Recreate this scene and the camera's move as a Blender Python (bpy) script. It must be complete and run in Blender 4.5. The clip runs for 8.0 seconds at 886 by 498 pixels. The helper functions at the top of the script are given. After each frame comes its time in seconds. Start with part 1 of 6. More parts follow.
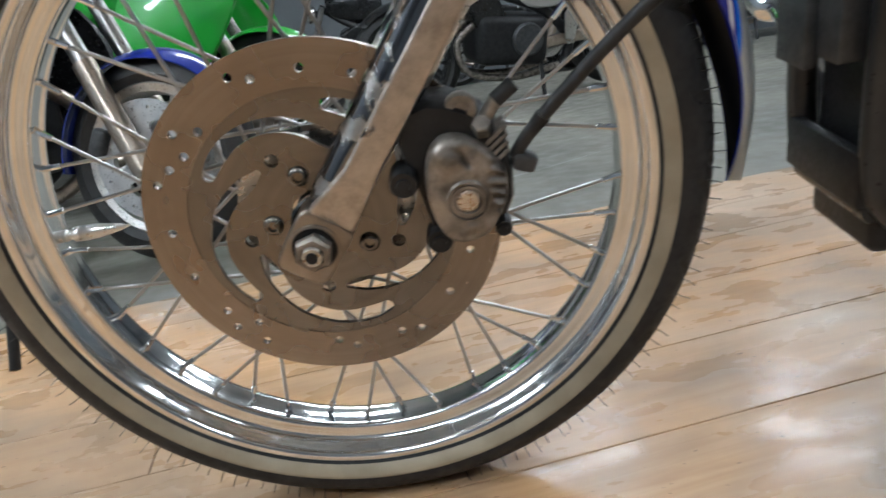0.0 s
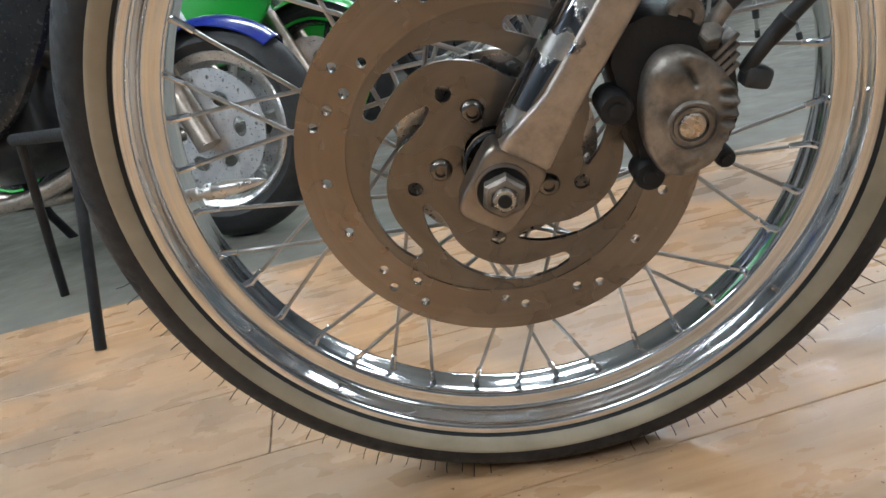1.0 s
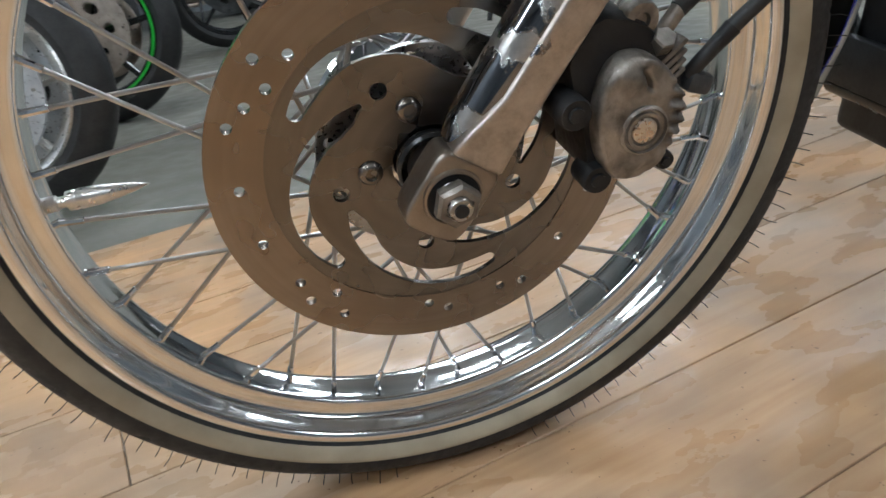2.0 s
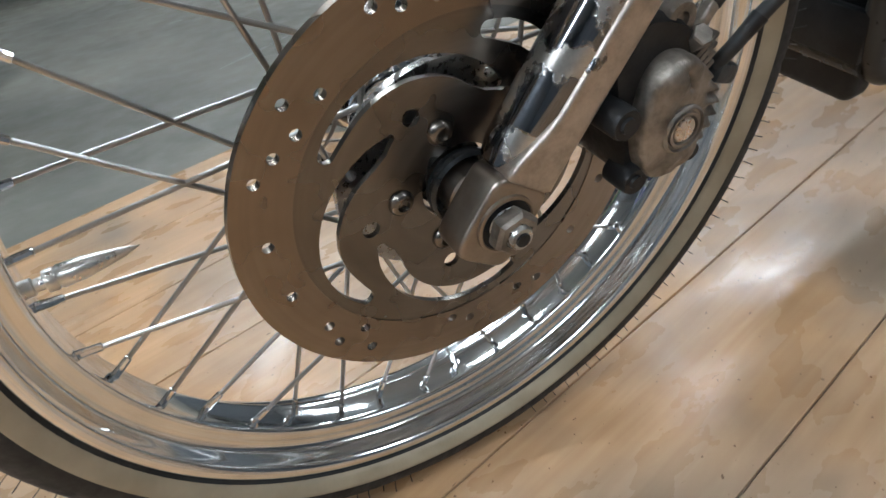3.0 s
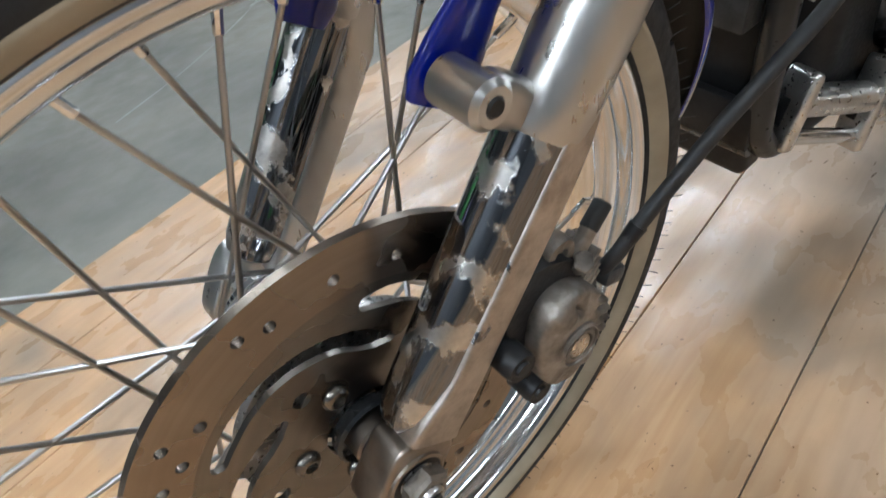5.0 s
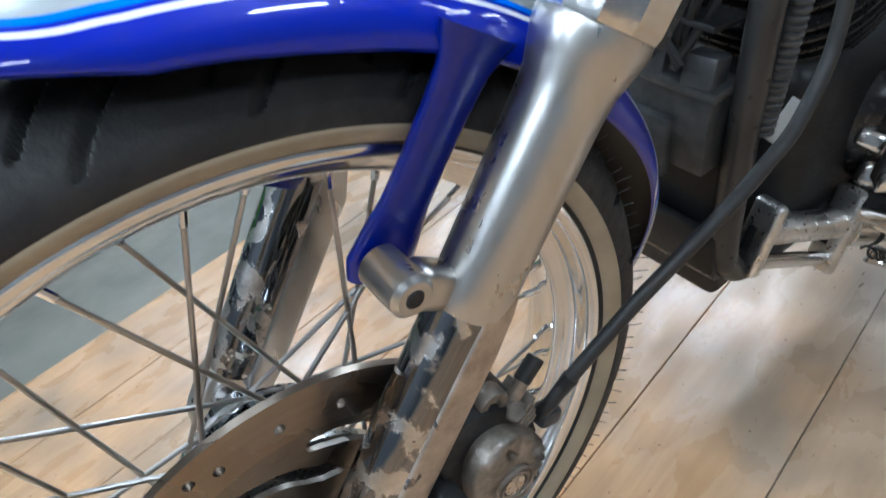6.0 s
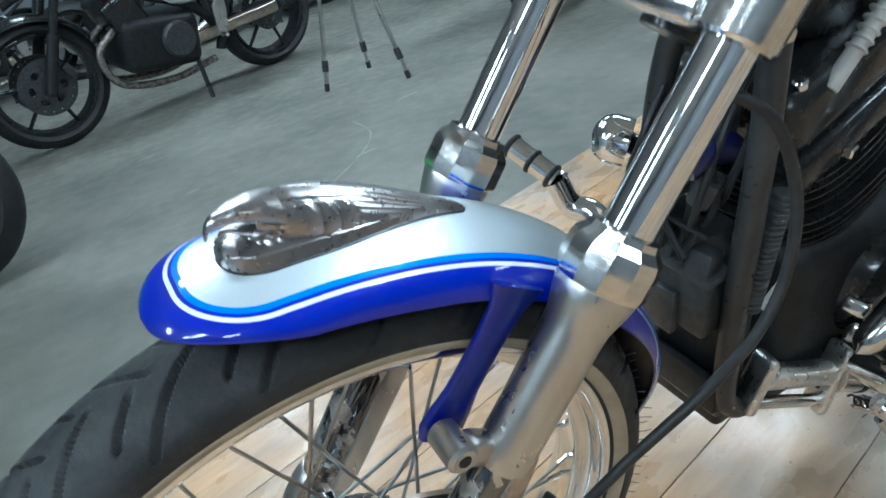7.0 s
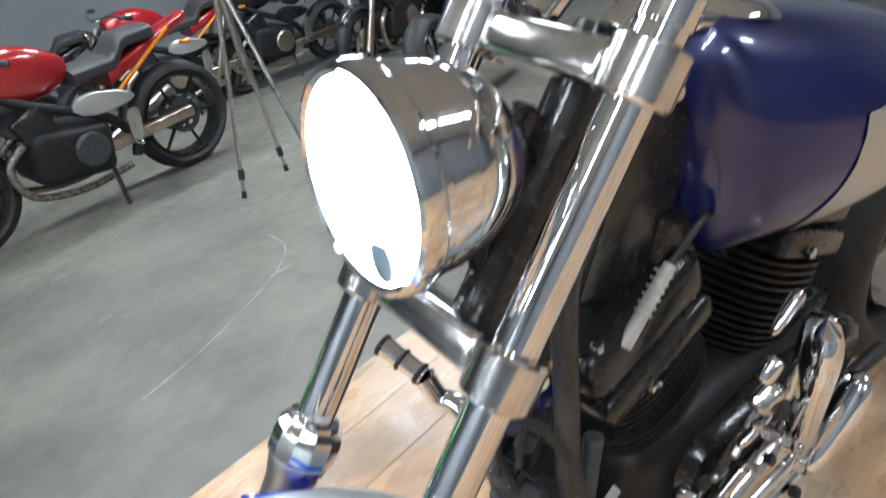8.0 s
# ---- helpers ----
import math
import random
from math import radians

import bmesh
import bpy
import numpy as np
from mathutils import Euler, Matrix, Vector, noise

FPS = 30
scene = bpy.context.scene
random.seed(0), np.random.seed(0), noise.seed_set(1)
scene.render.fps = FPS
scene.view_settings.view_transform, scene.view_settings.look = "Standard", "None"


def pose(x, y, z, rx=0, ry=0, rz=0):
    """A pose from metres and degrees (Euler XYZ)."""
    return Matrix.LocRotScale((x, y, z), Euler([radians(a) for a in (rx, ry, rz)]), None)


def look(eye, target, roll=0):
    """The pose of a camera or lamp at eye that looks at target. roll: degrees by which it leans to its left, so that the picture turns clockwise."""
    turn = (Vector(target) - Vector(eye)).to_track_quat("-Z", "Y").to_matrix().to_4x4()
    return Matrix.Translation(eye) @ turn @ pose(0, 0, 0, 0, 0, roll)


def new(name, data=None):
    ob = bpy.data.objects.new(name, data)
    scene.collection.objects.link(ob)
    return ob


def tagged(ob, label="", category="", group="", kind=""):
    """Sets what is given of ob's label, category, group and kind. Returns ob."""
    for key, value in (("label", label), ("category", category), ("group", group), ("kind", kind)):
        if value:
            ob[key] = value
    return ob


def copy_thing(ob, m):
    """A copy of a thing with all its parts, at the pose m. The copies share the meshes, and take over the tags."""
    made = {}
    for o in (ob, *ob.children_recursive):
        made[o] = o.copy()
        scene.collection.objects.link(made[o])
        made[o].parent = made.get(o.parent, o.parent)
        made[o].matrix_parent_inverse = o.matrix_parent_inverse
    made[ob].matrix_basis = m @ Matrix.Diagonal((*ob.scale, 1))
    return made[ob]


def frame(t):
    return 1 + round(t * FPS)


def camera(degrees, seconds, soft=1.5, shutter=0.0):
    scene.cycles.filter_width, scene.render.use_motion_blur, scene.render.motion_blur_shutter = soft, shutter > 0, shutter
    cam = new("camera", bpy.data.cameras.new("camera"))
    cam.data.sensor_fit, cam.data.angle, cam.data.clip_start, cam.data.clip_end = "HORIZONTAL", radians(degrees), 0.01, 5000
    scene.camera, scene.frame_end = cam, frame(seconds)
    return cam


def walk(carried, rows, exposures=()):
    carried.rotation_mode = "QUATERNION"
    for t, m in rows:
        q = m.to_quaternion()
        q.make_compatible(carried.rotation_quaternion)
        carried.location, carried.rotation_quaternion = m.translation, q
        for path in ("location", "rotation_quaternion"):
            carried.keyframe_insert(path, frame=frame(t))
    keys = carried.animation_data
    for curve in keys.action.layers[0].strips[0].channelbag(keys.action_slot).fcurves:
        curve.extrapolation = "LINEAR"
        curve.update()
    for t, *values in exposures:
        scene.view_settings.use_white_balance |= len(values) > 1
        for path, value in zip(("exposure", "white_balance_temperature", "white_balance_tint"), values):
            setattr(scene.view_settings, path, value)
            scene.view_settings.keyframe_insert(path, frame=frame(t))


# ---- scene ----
LENS = 63.0
PATH = [
    (0.0, (0.1282, -0.6243, 0.4389), (0.0680, 0.3353, 0.1644), -9.40),
    (0.5, (0.0552, -0.5875, 0.4199), (-0.0629, 0.3682, 0.1505), -10.90),
    (1.0, (0.0025, -0.5660, 0.4198), (-0.0988, 0.3823, 0.1191), -12.15),
    (1.5, (-0.0319, -0.5501, 0.4340), (-0.0206, 0.3962, 0.1108), -10.81),
    (1.7, (-0.0562, -0.5356, 0.4418), (0.0274, 0.3933, 0.0811), -9.89),
    (2.8, (-0.1707, -0.4326, 0.5050), (0.1625, 0.3753, 0.0190), -9.16),
    (3.0, (-0.1789, -0.4155, 0.5188), (0.1609, 0.3636, -0.0080), -10.92),
    (3.5, (-0.1668, -0.3708, 0.5572), (0.1888, 0.3441, -0.0448), -16.42),
    (4.0, (-0.1484, -0.3464, 0.5853), (0.2158, 0.3357, -0.0488), -16.98),
    (4.5, (-0.1195, -0.3473, 0.6150), (0.2438, 0.3432, -0.0105), -17.25),
    (4.7, (-0.1010, -0.3515, 0.6282), (0.2689, 0.3475, 0.0161), -17.26),
    (5.8, (-0.0234, -0.3808, 0.6966), (0.3465, 0.3656, 0.1434), -16.26),
    (6.0, (-0.0190, -0.3980, 0.7110), (0.7220, 1.1240, -0.3540), -15.90),
    (6.5, (-0.0245, -0.4634, 0.7817), (0.3364, 0.3584, 0.3408), -14.33),
    (7.0, (-0.0399, -0.4987, 0.8769), (0.3015, 0.3226, 0.4198), -14.26),
    (7.5, (-0.0158, -0.5473, 0.9695), (0.4006, 0.2393, 0.5136), -13.97),
    (8.0, (0.0986, -0.5623, 1.0764), (0.5398, 0.2371, 0.6685), -14.59),
]
cam = camera(LENS, 8.0, shutter=0.3)
walk(cam, [(t, look(eye, target, roll)) for t, eye, target, roll in PATH],
     exposures=[(0.0, 0.32, 6050, 7), (1.0, 0.28, 6050, 7), (3.0, 0.20, 6050, 7), (4.5, 0.30, 6100, 8), (6.0, 0.52, 5600, 5), (6.5, 0.32, 5450, 3), (7.0, 0.46, 5300, -3), (7.5, 0.54, 6050, 3), (8.0, 0.78, 6150, 9)])

# ---- world and room light ----
world = bpy.data.worlds.new("world")
world.use_nodes = True
scene.world = world
world.node_tree.nodes["Background"].inputs["Color"].default_value = (0.55, 0.7, 0.9, 1)
world.node_tree.nodes["Background"].inputs["Strength"].default_value = 0.05
LAMP_STRENGTH = 36.0         # ceiling tubes
HEADLIGHT_STRENGTH = 45.0
# centre x, y, length of each ceiling light; all unseen, the last three added as fill
CEILING_LIGHTS = [(-3.4, 1.0, 1.5), (-0.1, 2.3, 1.1), (3.6, 2.6, 1.5), (-4.0, -0.8, 1.5), (0.6, 4.7, 1.2), (2.8, 5.0, 1.2), (-2.3, -1.0, 1.2), (-1.4, -3.0, 1.2), (2.9, -2.2, 1.2)]
ROOM_X, ROOM_Y, ROOM_H = (-5.0, 6.5), (-4.5, 8.0), 3.2

# ---- the motorcycle's stance ----
LEAN, AXLE_Z = 11.12, 0.3248
STAND = pose(0, 0, AXLE_Z, LEAN, 0, 0)       # front wheel's frame: x to the rear, y to its right, origin at the axle
WHEEL_Y = 0.004                               # middle plane of the rim
DISC_Y = -0.0505
FORK_DIR = Vector((0.599, 0, 0.801))
LEG_L, LEG_R = -0.082, 0.108
BODY = pose(0.455, 0.04, 0, 0, 0, 3)          # frame and engine, the bars being turned a little


# ---- geometry helpers ----
class Geo:
    def __init__(self):
        self.v, self.f = [], []

    def add(self, verts, faces, m=None):
        base = len(self.v)
        if m is not None:
            verts = [m @ Vector(p) for p in verts]
        self.v.extend([tuple(p) for p in verts])
        self.f.extend([tuple(i + base for i in face) for face in faces])
        return self


def along(p, d, spin=0.0):
    """A matrix that puts local z along d at p."""
    q = Vector(d).normalized().to_track_quat("Z", "Y").to_matrix().to_4x4()
    return Matrix.Translation(p) @ q @ Matrix.Rotation(spin, 4, "Z")


def lathe(profile, n=32, m=None, closed=False, g=None):
    """Turns (radius, height) points about local z."""
    g = g or Geo()
    k = len(profile)
    verts = []
    for i in range(n):
        a = 2 * math.pi * i / n
        c, s = math.cos(a), math.sin(a)
        verts += [(r * c, r * s, h) for r, h in profile]
    faces = []
    for i in range(n):
        j = (i + 1) % n
        for a in range(k if closed else k - 1):
            b = (a + 1) % k
            faces.append((i * k + a, j * k + a, j * k + b, i * k + b))
    if not closed:
        if profile[0][0] > 1e-5:
            faces.append(tuple(i * k for i in reversed(range(n))))
        if profile[-1][0] > 1e-5:
            faces.append(tuple(i * k + k - 1 for i in range(n)))
    return g.add(verts, faces, m)


def cyl(r, h, m=None, n=24, bev=0.0015, r2=None, g=None):
    r2 = r if r2 is None else r2
    b = min(bev, h * 0.3, r * 0.4)
    return lathe([(r - b, 0), (r, b), (r2, h - b), (r2 - b, h)], n, m, g=g)


def rod(p, q, r, n=12, r2=None, g=None, bev=0.0008):
    p, q = Vector(p), Vector(q)
    return cyl(r, (q - p).length, along(p, q - p), n, bev, r2, g)


def tube(points, r, n=12, g=None, ends=True):
    g = g or Geo()
    pts = [Vector(p) for p in points]
    k = len(pts)
    rad = r if isinstance(r, (list, tuple)) else [r] * k
    t0 = (pts[1] - pts[0]).normalized()
    up = Vector((0, 0, 1)) if abs(t0.z) < 0.9 else Vector((1, 0, 0))
    side = t0.cross(up).normalized()
    verts, faces = [], []
    for i, p in enumerate(pts):
        t = (pts[min(i + 1, k - 1)] - pts[max(i - 1, 0)]).normalized()
        side = (side - t * side.dot(t)).normalized()
        o = t.cross(side)
        for j in range(n):
            a = 2 * math.pi * j / n
            verts.append(p + (side * math.cos(a) + o * math.sin(a)) * rad[i])
    for i in range(k - 1):
        for j in range(n):
            b = (j + 1) % n
            faces.append((i * n + j, i * n + b, (i + 1) * n + b, (i + 1) * n + j))
    if ends:
        faces.append(tuple(reversed(range(n))))
        faces.append(tuple((k - 1) * n + j for j in range(n)))
    return g.add(verts, faces)


def spline(points, steps=8):
    """Catmull-Rom through the points."""
    p = [Vector(q) for q in points]
    p = [p[0] * 2 - p[1]] + p + [p[-1] * 2 - p[-2]]
    out = []
    for i in range(1, len(p) - 2):
        for s in range(steps):
            t = s / steps
            out.append(0.5 * ((2 * p[i]) + (p[i + 1] - p[i - 1]) * t + (2 * p[i - 1] - 5 * p[i] + 4 * p[i + 1] - p[i + 2]) * t * t
                              + (3 * p[i] - p[i - 1] - 3 * p[i + 1] + p[i + 2]) * t ** 3))
    out.append(p[-2])
    return out


def from_bm(bm, m=None, g=None):
    g = g or Geo()
    bm.verts.index_update()
    g.add([v.co.copy() for v in bm.verts], [[v.index for v in f.verts] for f in bm.faces], m)
    bm.free()
    return g


def box(sx, sy, sz, m=None, bev=0.004, seg=2, g=None):
    bm = bmesh.new()
    bmesh.ops.create_cube(bm, size=1)
    bmesh.ops.scale(bm, vec=(sx, sy, sz), verts=bm.verts)
    b = min(bev, 0.45 * min(sx, sy, sz))
    if b > 0:
        bmesh.ops.bevel(bm, geom=bm.edges[:], offset=b, segments=seg, profile=0.5, affect="EDGES")
    return from_bm(bm, m, g)


def plate(outline, holes, thick, m=None, g=None, chamfer=0.0):
    """A flat plate in local xy with holes, from z = 0 to thick."""
    bm = bmesh.new()
    for loop in [outline] + list(holes):
        vs = [bm.verts.new((x, y, 0)) for x, y in loop]
        for i in range(len(vs)):
            bm.edges.new((vs[i], vs[(i + 1) % len(vs)]))
    bmesh.ops.triangle_fill(bm, edges=bm.edges[:], use_beauty=True)
    res = bmesh.ops.extrude_face_region(bm, geom=bm.faces[:])
    up = [e for e in res["geom"] if isinstance(e, bmesh.types.BMVert)]
    bmesh.ops.translate(bm, vec=(0, 0, thick), verts=up)
    bmesh.ops.recalc_face_normals(bm, faces=bm.faces[:])
    return from_bm(bm, m, g)


def ring(r, n=24, cx=0.0, cy=0.0, phase=0.0):
    return [(cx + r * math.cos(2 * math.pi * i / n + phase), cy + r * math.sin(2 * math.pi * i / n + phase)) for i in range(n)]


def grid(fn, nu, nv, g=None, wrap_u=False, wrap_v=False):
    """A surface from fn(i, j)."""
    g = g or Geo()
    verts = [fn(i, j) for i in range(nu) for j in range(nv)]
    faces = []
    for i in range(nu if wrap_u else nu - 1):
        for j in range(nv if wrap_v else nv - 1):
            a, b = (i + 1) % nu, (j + 1) % nv
            faces.append((i * nv + j, a * nv + j, a * nv + b, i * nv + b))
    return g.add(verts, faces)


def mesh_of(name, g, material, angle=35):
    me = bpy.data.meshes.new(name)
    me.from_pydata(g.v, [], g.f)
    me.materials.append(material)
    me.polygons.foreach_set("use_smooth", [True] * len(me.polygons))
    me.set_sharp_from_angle(angle=radians(angle))
    me.update()
    return me


def part(name, g, material, parent, label="", angle=35):
    ob = new(name, mesh_of(name, g, material, angle))
    ob.parent = parent
    return tagged(ob, label)


def thing(name, label, category, m=None, group="", kind=""):
    ob = new(name)
    ob.empty_display_size = 0.05
    if m is not None:
        ob.matrix_world = m
    return tagged(ob, label, category, group, kind)


def solid(name, g, material, label, category, kind="", group="", angle=35):
    return tagged(new(name, mesh_of(name, g, material, angle)), label, category, group, kind)


# ---- materials ----
def nodes_of(name):
    m = bpy.data.materials.new(name)
    m.use_nodes = True
    return m, m.node_tree.nodes, m.node_tree.links, m.node_tree.nodes["Principled BSDF"]


def noise_node(nodes, links, scale, detail=4.0, rough=0.55, coord="Object", stretch=None):
    tc = nodes.new("ShaderNodeTexCoord")
    src = tc.outputs[coord]
    if stretch:
        mp = nodes.new("ShaderNodeMapping")
        mp.inputs["Scale"].default_value = stretch
        links.new(src, mp.inputs["Vector"])
        src = mp.outputs["Vector"]
    nz = nodes.new("ShaderNodeTexNoise")
    nz.inputs["Scale"].default_value = scale
    nz.inputs["Detail"].default_value = detail
    nz.inputs["Roughness"].default_value = rough
    links.new(src, nz.inputs["Vector"])
    return nz


def ramp_node(nodes, links, source, stops, mode="LINEAR"):
    rp = nodes.new("ShaderNodeValToRGB")
    rp.color_ramp.interpolation = mode
    els = rp.color_ramp.elements
    while len(els) < len(stops):
        els.new(0.5)
    for e, (pos, c) in zip(els, stops):
        e.position = pos
        e.color = (*c, 1) if len(c) == 3 else c
    links.new(source, rp.inputs["Fac"])
    return rp


def range_node(nodes, links, source, lo, hi, a=0.3, b=0.7):
    mr = nodes.new("ShaderNodeMapRange")
    mr.inputs["From Min"].default_value, mr.inputs["From Max"].default_value = a, b
    mr.inputs["To Min"].default_value, mr.inputs["To Max"].default_value = lo, hi
    links.new(source, mr.inputs["Value"])
    return mr


def surface(name, c1, c2=None, scale=20.0, rough=(0.4, 0.55), metal=0.0, bump=(0.0, 200.0), coat=0.0, stretch=None, spec=0.5, fine=None):
    """Two colours mixed by noise, with uneven gloss and fine relief."""
    m, nodes, links, b = nodes_of(name)
    c2 = c2 or tuple(0.75 * c for c in c1)
    nz = noise_node(nodes, links, scale, stretch=stretch)
    rp = ramp_node(nodes, links, nz.outputs["Fac"], [(0.35, c1), (0.68, c2)])
    links.new(rp.outputs["Color"], b.inputs["Base Color"])
    n2 = noise_node(nodes, links, fine or scale * 5, 3.0, stretch=stretch)
    links.new(range_node(nodes, links, n2.outputs["Fac"], rough[0], rough[1]).outputs["Result"], b.inputs["Roughness"])
    b.inputs["Metallic"].default_value = metal
    b.inputs["Specular IOR Level"].default_value = spec
    b.inputs["Coat Weight"].default_value = coat
    b.inputs["Coat Roughness"].default_value = 0.04
    if bump[0] > 0:
        n3 = noise_node(nodes, links, bump[1], 3.0, stretch=stretch)
        bp = nodes.new("ShaderNodeBump")
        bp.inputs["Strength"].default_value = bump[0]
        bp.inputs["Distance"].default_value = 0.002
        links.new(n3.outputs["Fac"], bp.inputs["Height"])
        links.new(bp.outputs["Normal"], b.inputs["Normal"])
    return m


def glow(name, colour, strength):
    m, nodes, links, b = nodes_of(name)
    b.inputs["Base Color"].default_value = (0.8, 0.8, 0.8, 1)
    b.inputs["Emission Color"].default_value = (*colour, 1)
    b.inputs["Emission Strength"].default_value = strength
    return m


def worn_chrome(name, edge=0.455, scale=52.0, tones=((0.26, 0.235, 0.215), (0.50, 0.47, 0.44), (0.70, 0.67, 0.63)), gloss=0.34, coat=0.7):
    """Chrome whose plating has come off in patches over pale dull alloy; the plating's tone is darkened."""
    m, nodes, links, b = nodes_of(name)
    nz = noise_node(nodes, links, scale, 3.0, 0.5, stretch=(1, 1, 0.65))
    nz.inputs["Distortion"].default_value = 0.35
    chips = noise_node(nodes, links, scale * 5.5, 5.0, 0.65)
    field = nodes.new("ShaderNodeMath")
    field.operation = "MULTIPLY_ADD"
    links.new(chips.outputs["Fac"], field.inputs[0])
    field.inputs[1].default_value = 0.22
    links.new(nz.outputs["Fac"], field.inputs[2])
    patch = ramp_node(nodes, links, field.outputs[0], [(edge + 0.095, (0, 0, 0)), (edge + 0.150, (1, 1, 1))])
    grime = noise_node(nodes, links, 60.0, 5.0, 0.65)
    alloy = ramp_node(nodes, links, grime.outputs["Fac"], list(zip((0.3, 0.5, 0.7), tones)))
    mix = nodes.new("ShaderNodeMix")
    mix.data_type = "RGBA"
    links.new(patch.outputs["Color"], mix.inputs["Factor"])
    links.new(alloy.outputs["Color"], mix.inputs[6])
    # dark surroundings that chrome would mirror, put into the plating's base colour
    mix.inputs[7].default_value = (0.17, 0.175, 0.19, 1)
    links.new(mix.outputs[2], b.inputs["Base Color"])
    links.new(range_node(nodes, links, patch.outputs["Color"], gloss, 0.06, 0, 1).outputs["Result"], b.inputs["Roughness"])
    b.inputs["Metallic"].default_value = 1.0
    b.inputs["Coat Weight"].default_value = coat
    b.inputs["Coat Roughness"].default_value = 0.06
    bp = nodes.new("ShaderNodeBump")
    bp.inputs["Strength"].default_value = 0.35
    bp.inputs["Distance"].default_value = 0.0006
    links.new(patch.outputs["Color"], bp.inputs["Height"])
    links.new(bp.outputs["Normal"], b.inputs["Normal"])
    return m


def wood_print(name, c1, c2, c3):
    """Printed wood planks, worn and smudged; each plank a little different."""
    m, nodes, links, b = nodes_of(name)
    tc = nodes.new("ShaderNodeTexCoord")
    info = nodes.new("ShaderNodeObjectInfo")
    sc = nodes.new("ShaderNodeVectorMath")
    sc.operation = "MULTIPLY_ADD"
    sc.inputs[1].default_value = (1, 1, 1)
    cb = nodes.new("ShaderNodeCombineXYZ")
    mul = nodes.new("ShaderNodeMath")
    mul.operation = "MULTIPLY"
    mul.inputs[1].default_value = 37.0
    links.new(info.outputs["Random"], mul.inputs[0])
    links.new(mul.outputs[0], cb.inputs["X"])
    links.new(mul.outputs[0], cb.inputs["Y"])
    links.new(tc.outputs["Object"], sc.inputs[0])
    links.new(cb.outputs[0], sc.inputs[2])

    geo = nodes.new("ShaderNodeNewGeometry")

    def nz(scale, stretch, detail, dist=0.0, whole=False):
        mp = nodes.new("ShaderNodeMapping")
        mp.inputs["Scale"].default_value = stretch
        links.new(geo.outputs["Position"] if whole else sc.outputs[0], mp.inputs["Vector"])
        n = nodes.new("ShaderNodeTexNoise")
        n.inputs["Scale"].default_value, n.inputs["Detail"].default_value, n.inputs["Distortion"].default_value = scale, detail, dist
        links.new(mp.outputs["Vector"], n.inputs["Vector"])
        return n
    grain = nz(4.0, (1, 18, 1), 7.0, 0.5)
    rp = ramp_node(nodes, links, grain.outputs["Fac"], [(0.25, c2), (0.75, c1)])
    smudge = nz(3.0, (1, 1.3, 1), 3.0, 0.8, True)
    pale = nz(2.0, (1, 1.2, 1), 3.0, 0.6, True)
    sm = ramp_node(nodes, links, smudge.outputs["Fac"], [(0.42, (0, 0, 0)), (0.74, (0.95, 0.95, 0.95))])
    mix = nodes.new("ShaderNodeMix")
    mix.data_type = "RGBA"
    links.new(sm.outputs["Color"], mix.inputs["Factor"])
    links.new(rp.outputs["Color"], mix.inputs[6])
    mix.inputs[7].default_value = (*c3, 1)
    pl = ramp_node(nodes, links, pale.outputs["Fac"], [(0.42, (0, 0, 0)), (0.74, (0.6, 0.6, 0.6))])
    mixp = nodes.new("ShaderNodeMix")
    mixp.data_type = "RGBA"
    # pale patches; ceiling-light sheen painted into the colour, stronger towards +x
    sx = nodes.new("ShaderNodeSeparateXYZ")
    links.new(geo.outputs["Position"], sx.inputs[0])
    sheen = range_node(nodes, links, sx.outputs["X"], 0.35, 1.6, -0.25, 0.55)
    amount = nodes.new("ShaderNodeMath")
    amount.operation, amount.use_clamp = "MULTIPLY", True
    links.new(pl.outputs["Color"], amount.inputs[0])
    links.new(sheen.outputs["Result"], amount.inputs[1])
    links.new(amount.outputs[0], mixp.inputs["Factor"])
    links.new(rp.outputs["Color"], mixp.inputs[6])
    mixp.inputs[7].default_value = (0.58, 0.495, 0.42, 1)
    links.new(mixp.outputs[2], mix.inputs[6])
    spots = nz(130.0, (1, 1, 1), 2.0)
    sp = ramp_node(nodes, links, spots.outputs["Fac"], [(0.235, (0.40, 0.33, 0.28)), (0.275, (1, 1, 1))])
    m2 = nodes.new("ShaderNodeMix")
    m2.data_type, m2.blend_type = "RGBA", "MULTIPLY"
    m2.inputs["Factor"].default_value = 1.0
    # short dark nicks and soft scuffs
    nick = nz(22.0, (1, 3.0, 1), 3.0, 1.2)
    nk = ramp_node(nodes, links, nick.outputs["Fac"], [(0.245, (0.28, 0.21, 0.17)), (0.27, (1, 1, 1))])
    scuff = nz(9.0, (1, 2.2, 1), 3.0, 0.6)
    sf = ramp_node(nodes, links, scuff.outputs["Fac"], [(0.35, (0.90, 0.89, 0.88)), (0.65, (1.05, 1.04, 1.03))])
    m3 = nodes.new("ShaderNodeMix")
    m3.data_type, m3.blend_type = "RGBA", "MULTIPLY"
    m3.inputs["Factor"].default_value = 1.0
    links.new(mix.outputs[2], m3.inputs[6])
    links.new(nk.outputs["Color"], m3.inputs[7])
    m4 = nodes.new("ShaderNodeMix")
    m4.data_type, m4.blend_type = "RGBA", "MULTIPLY"
    m4.inputs["Factor"].default_value = 1.0
    links.new(m3.outputs[2], m4.inputs[6])
    links.new(sf.outputs["Color"], m4.inputs[7])
    links.new(m4.outputs[2], m2.inputs[6])
    links.new(sp.outputs["Color"], m2.inputs[7])
    links.new(m2.outputs[2], b.inputs["Base Color"])
    rr = nz(9.0, (1, 2, 1), 5.0)
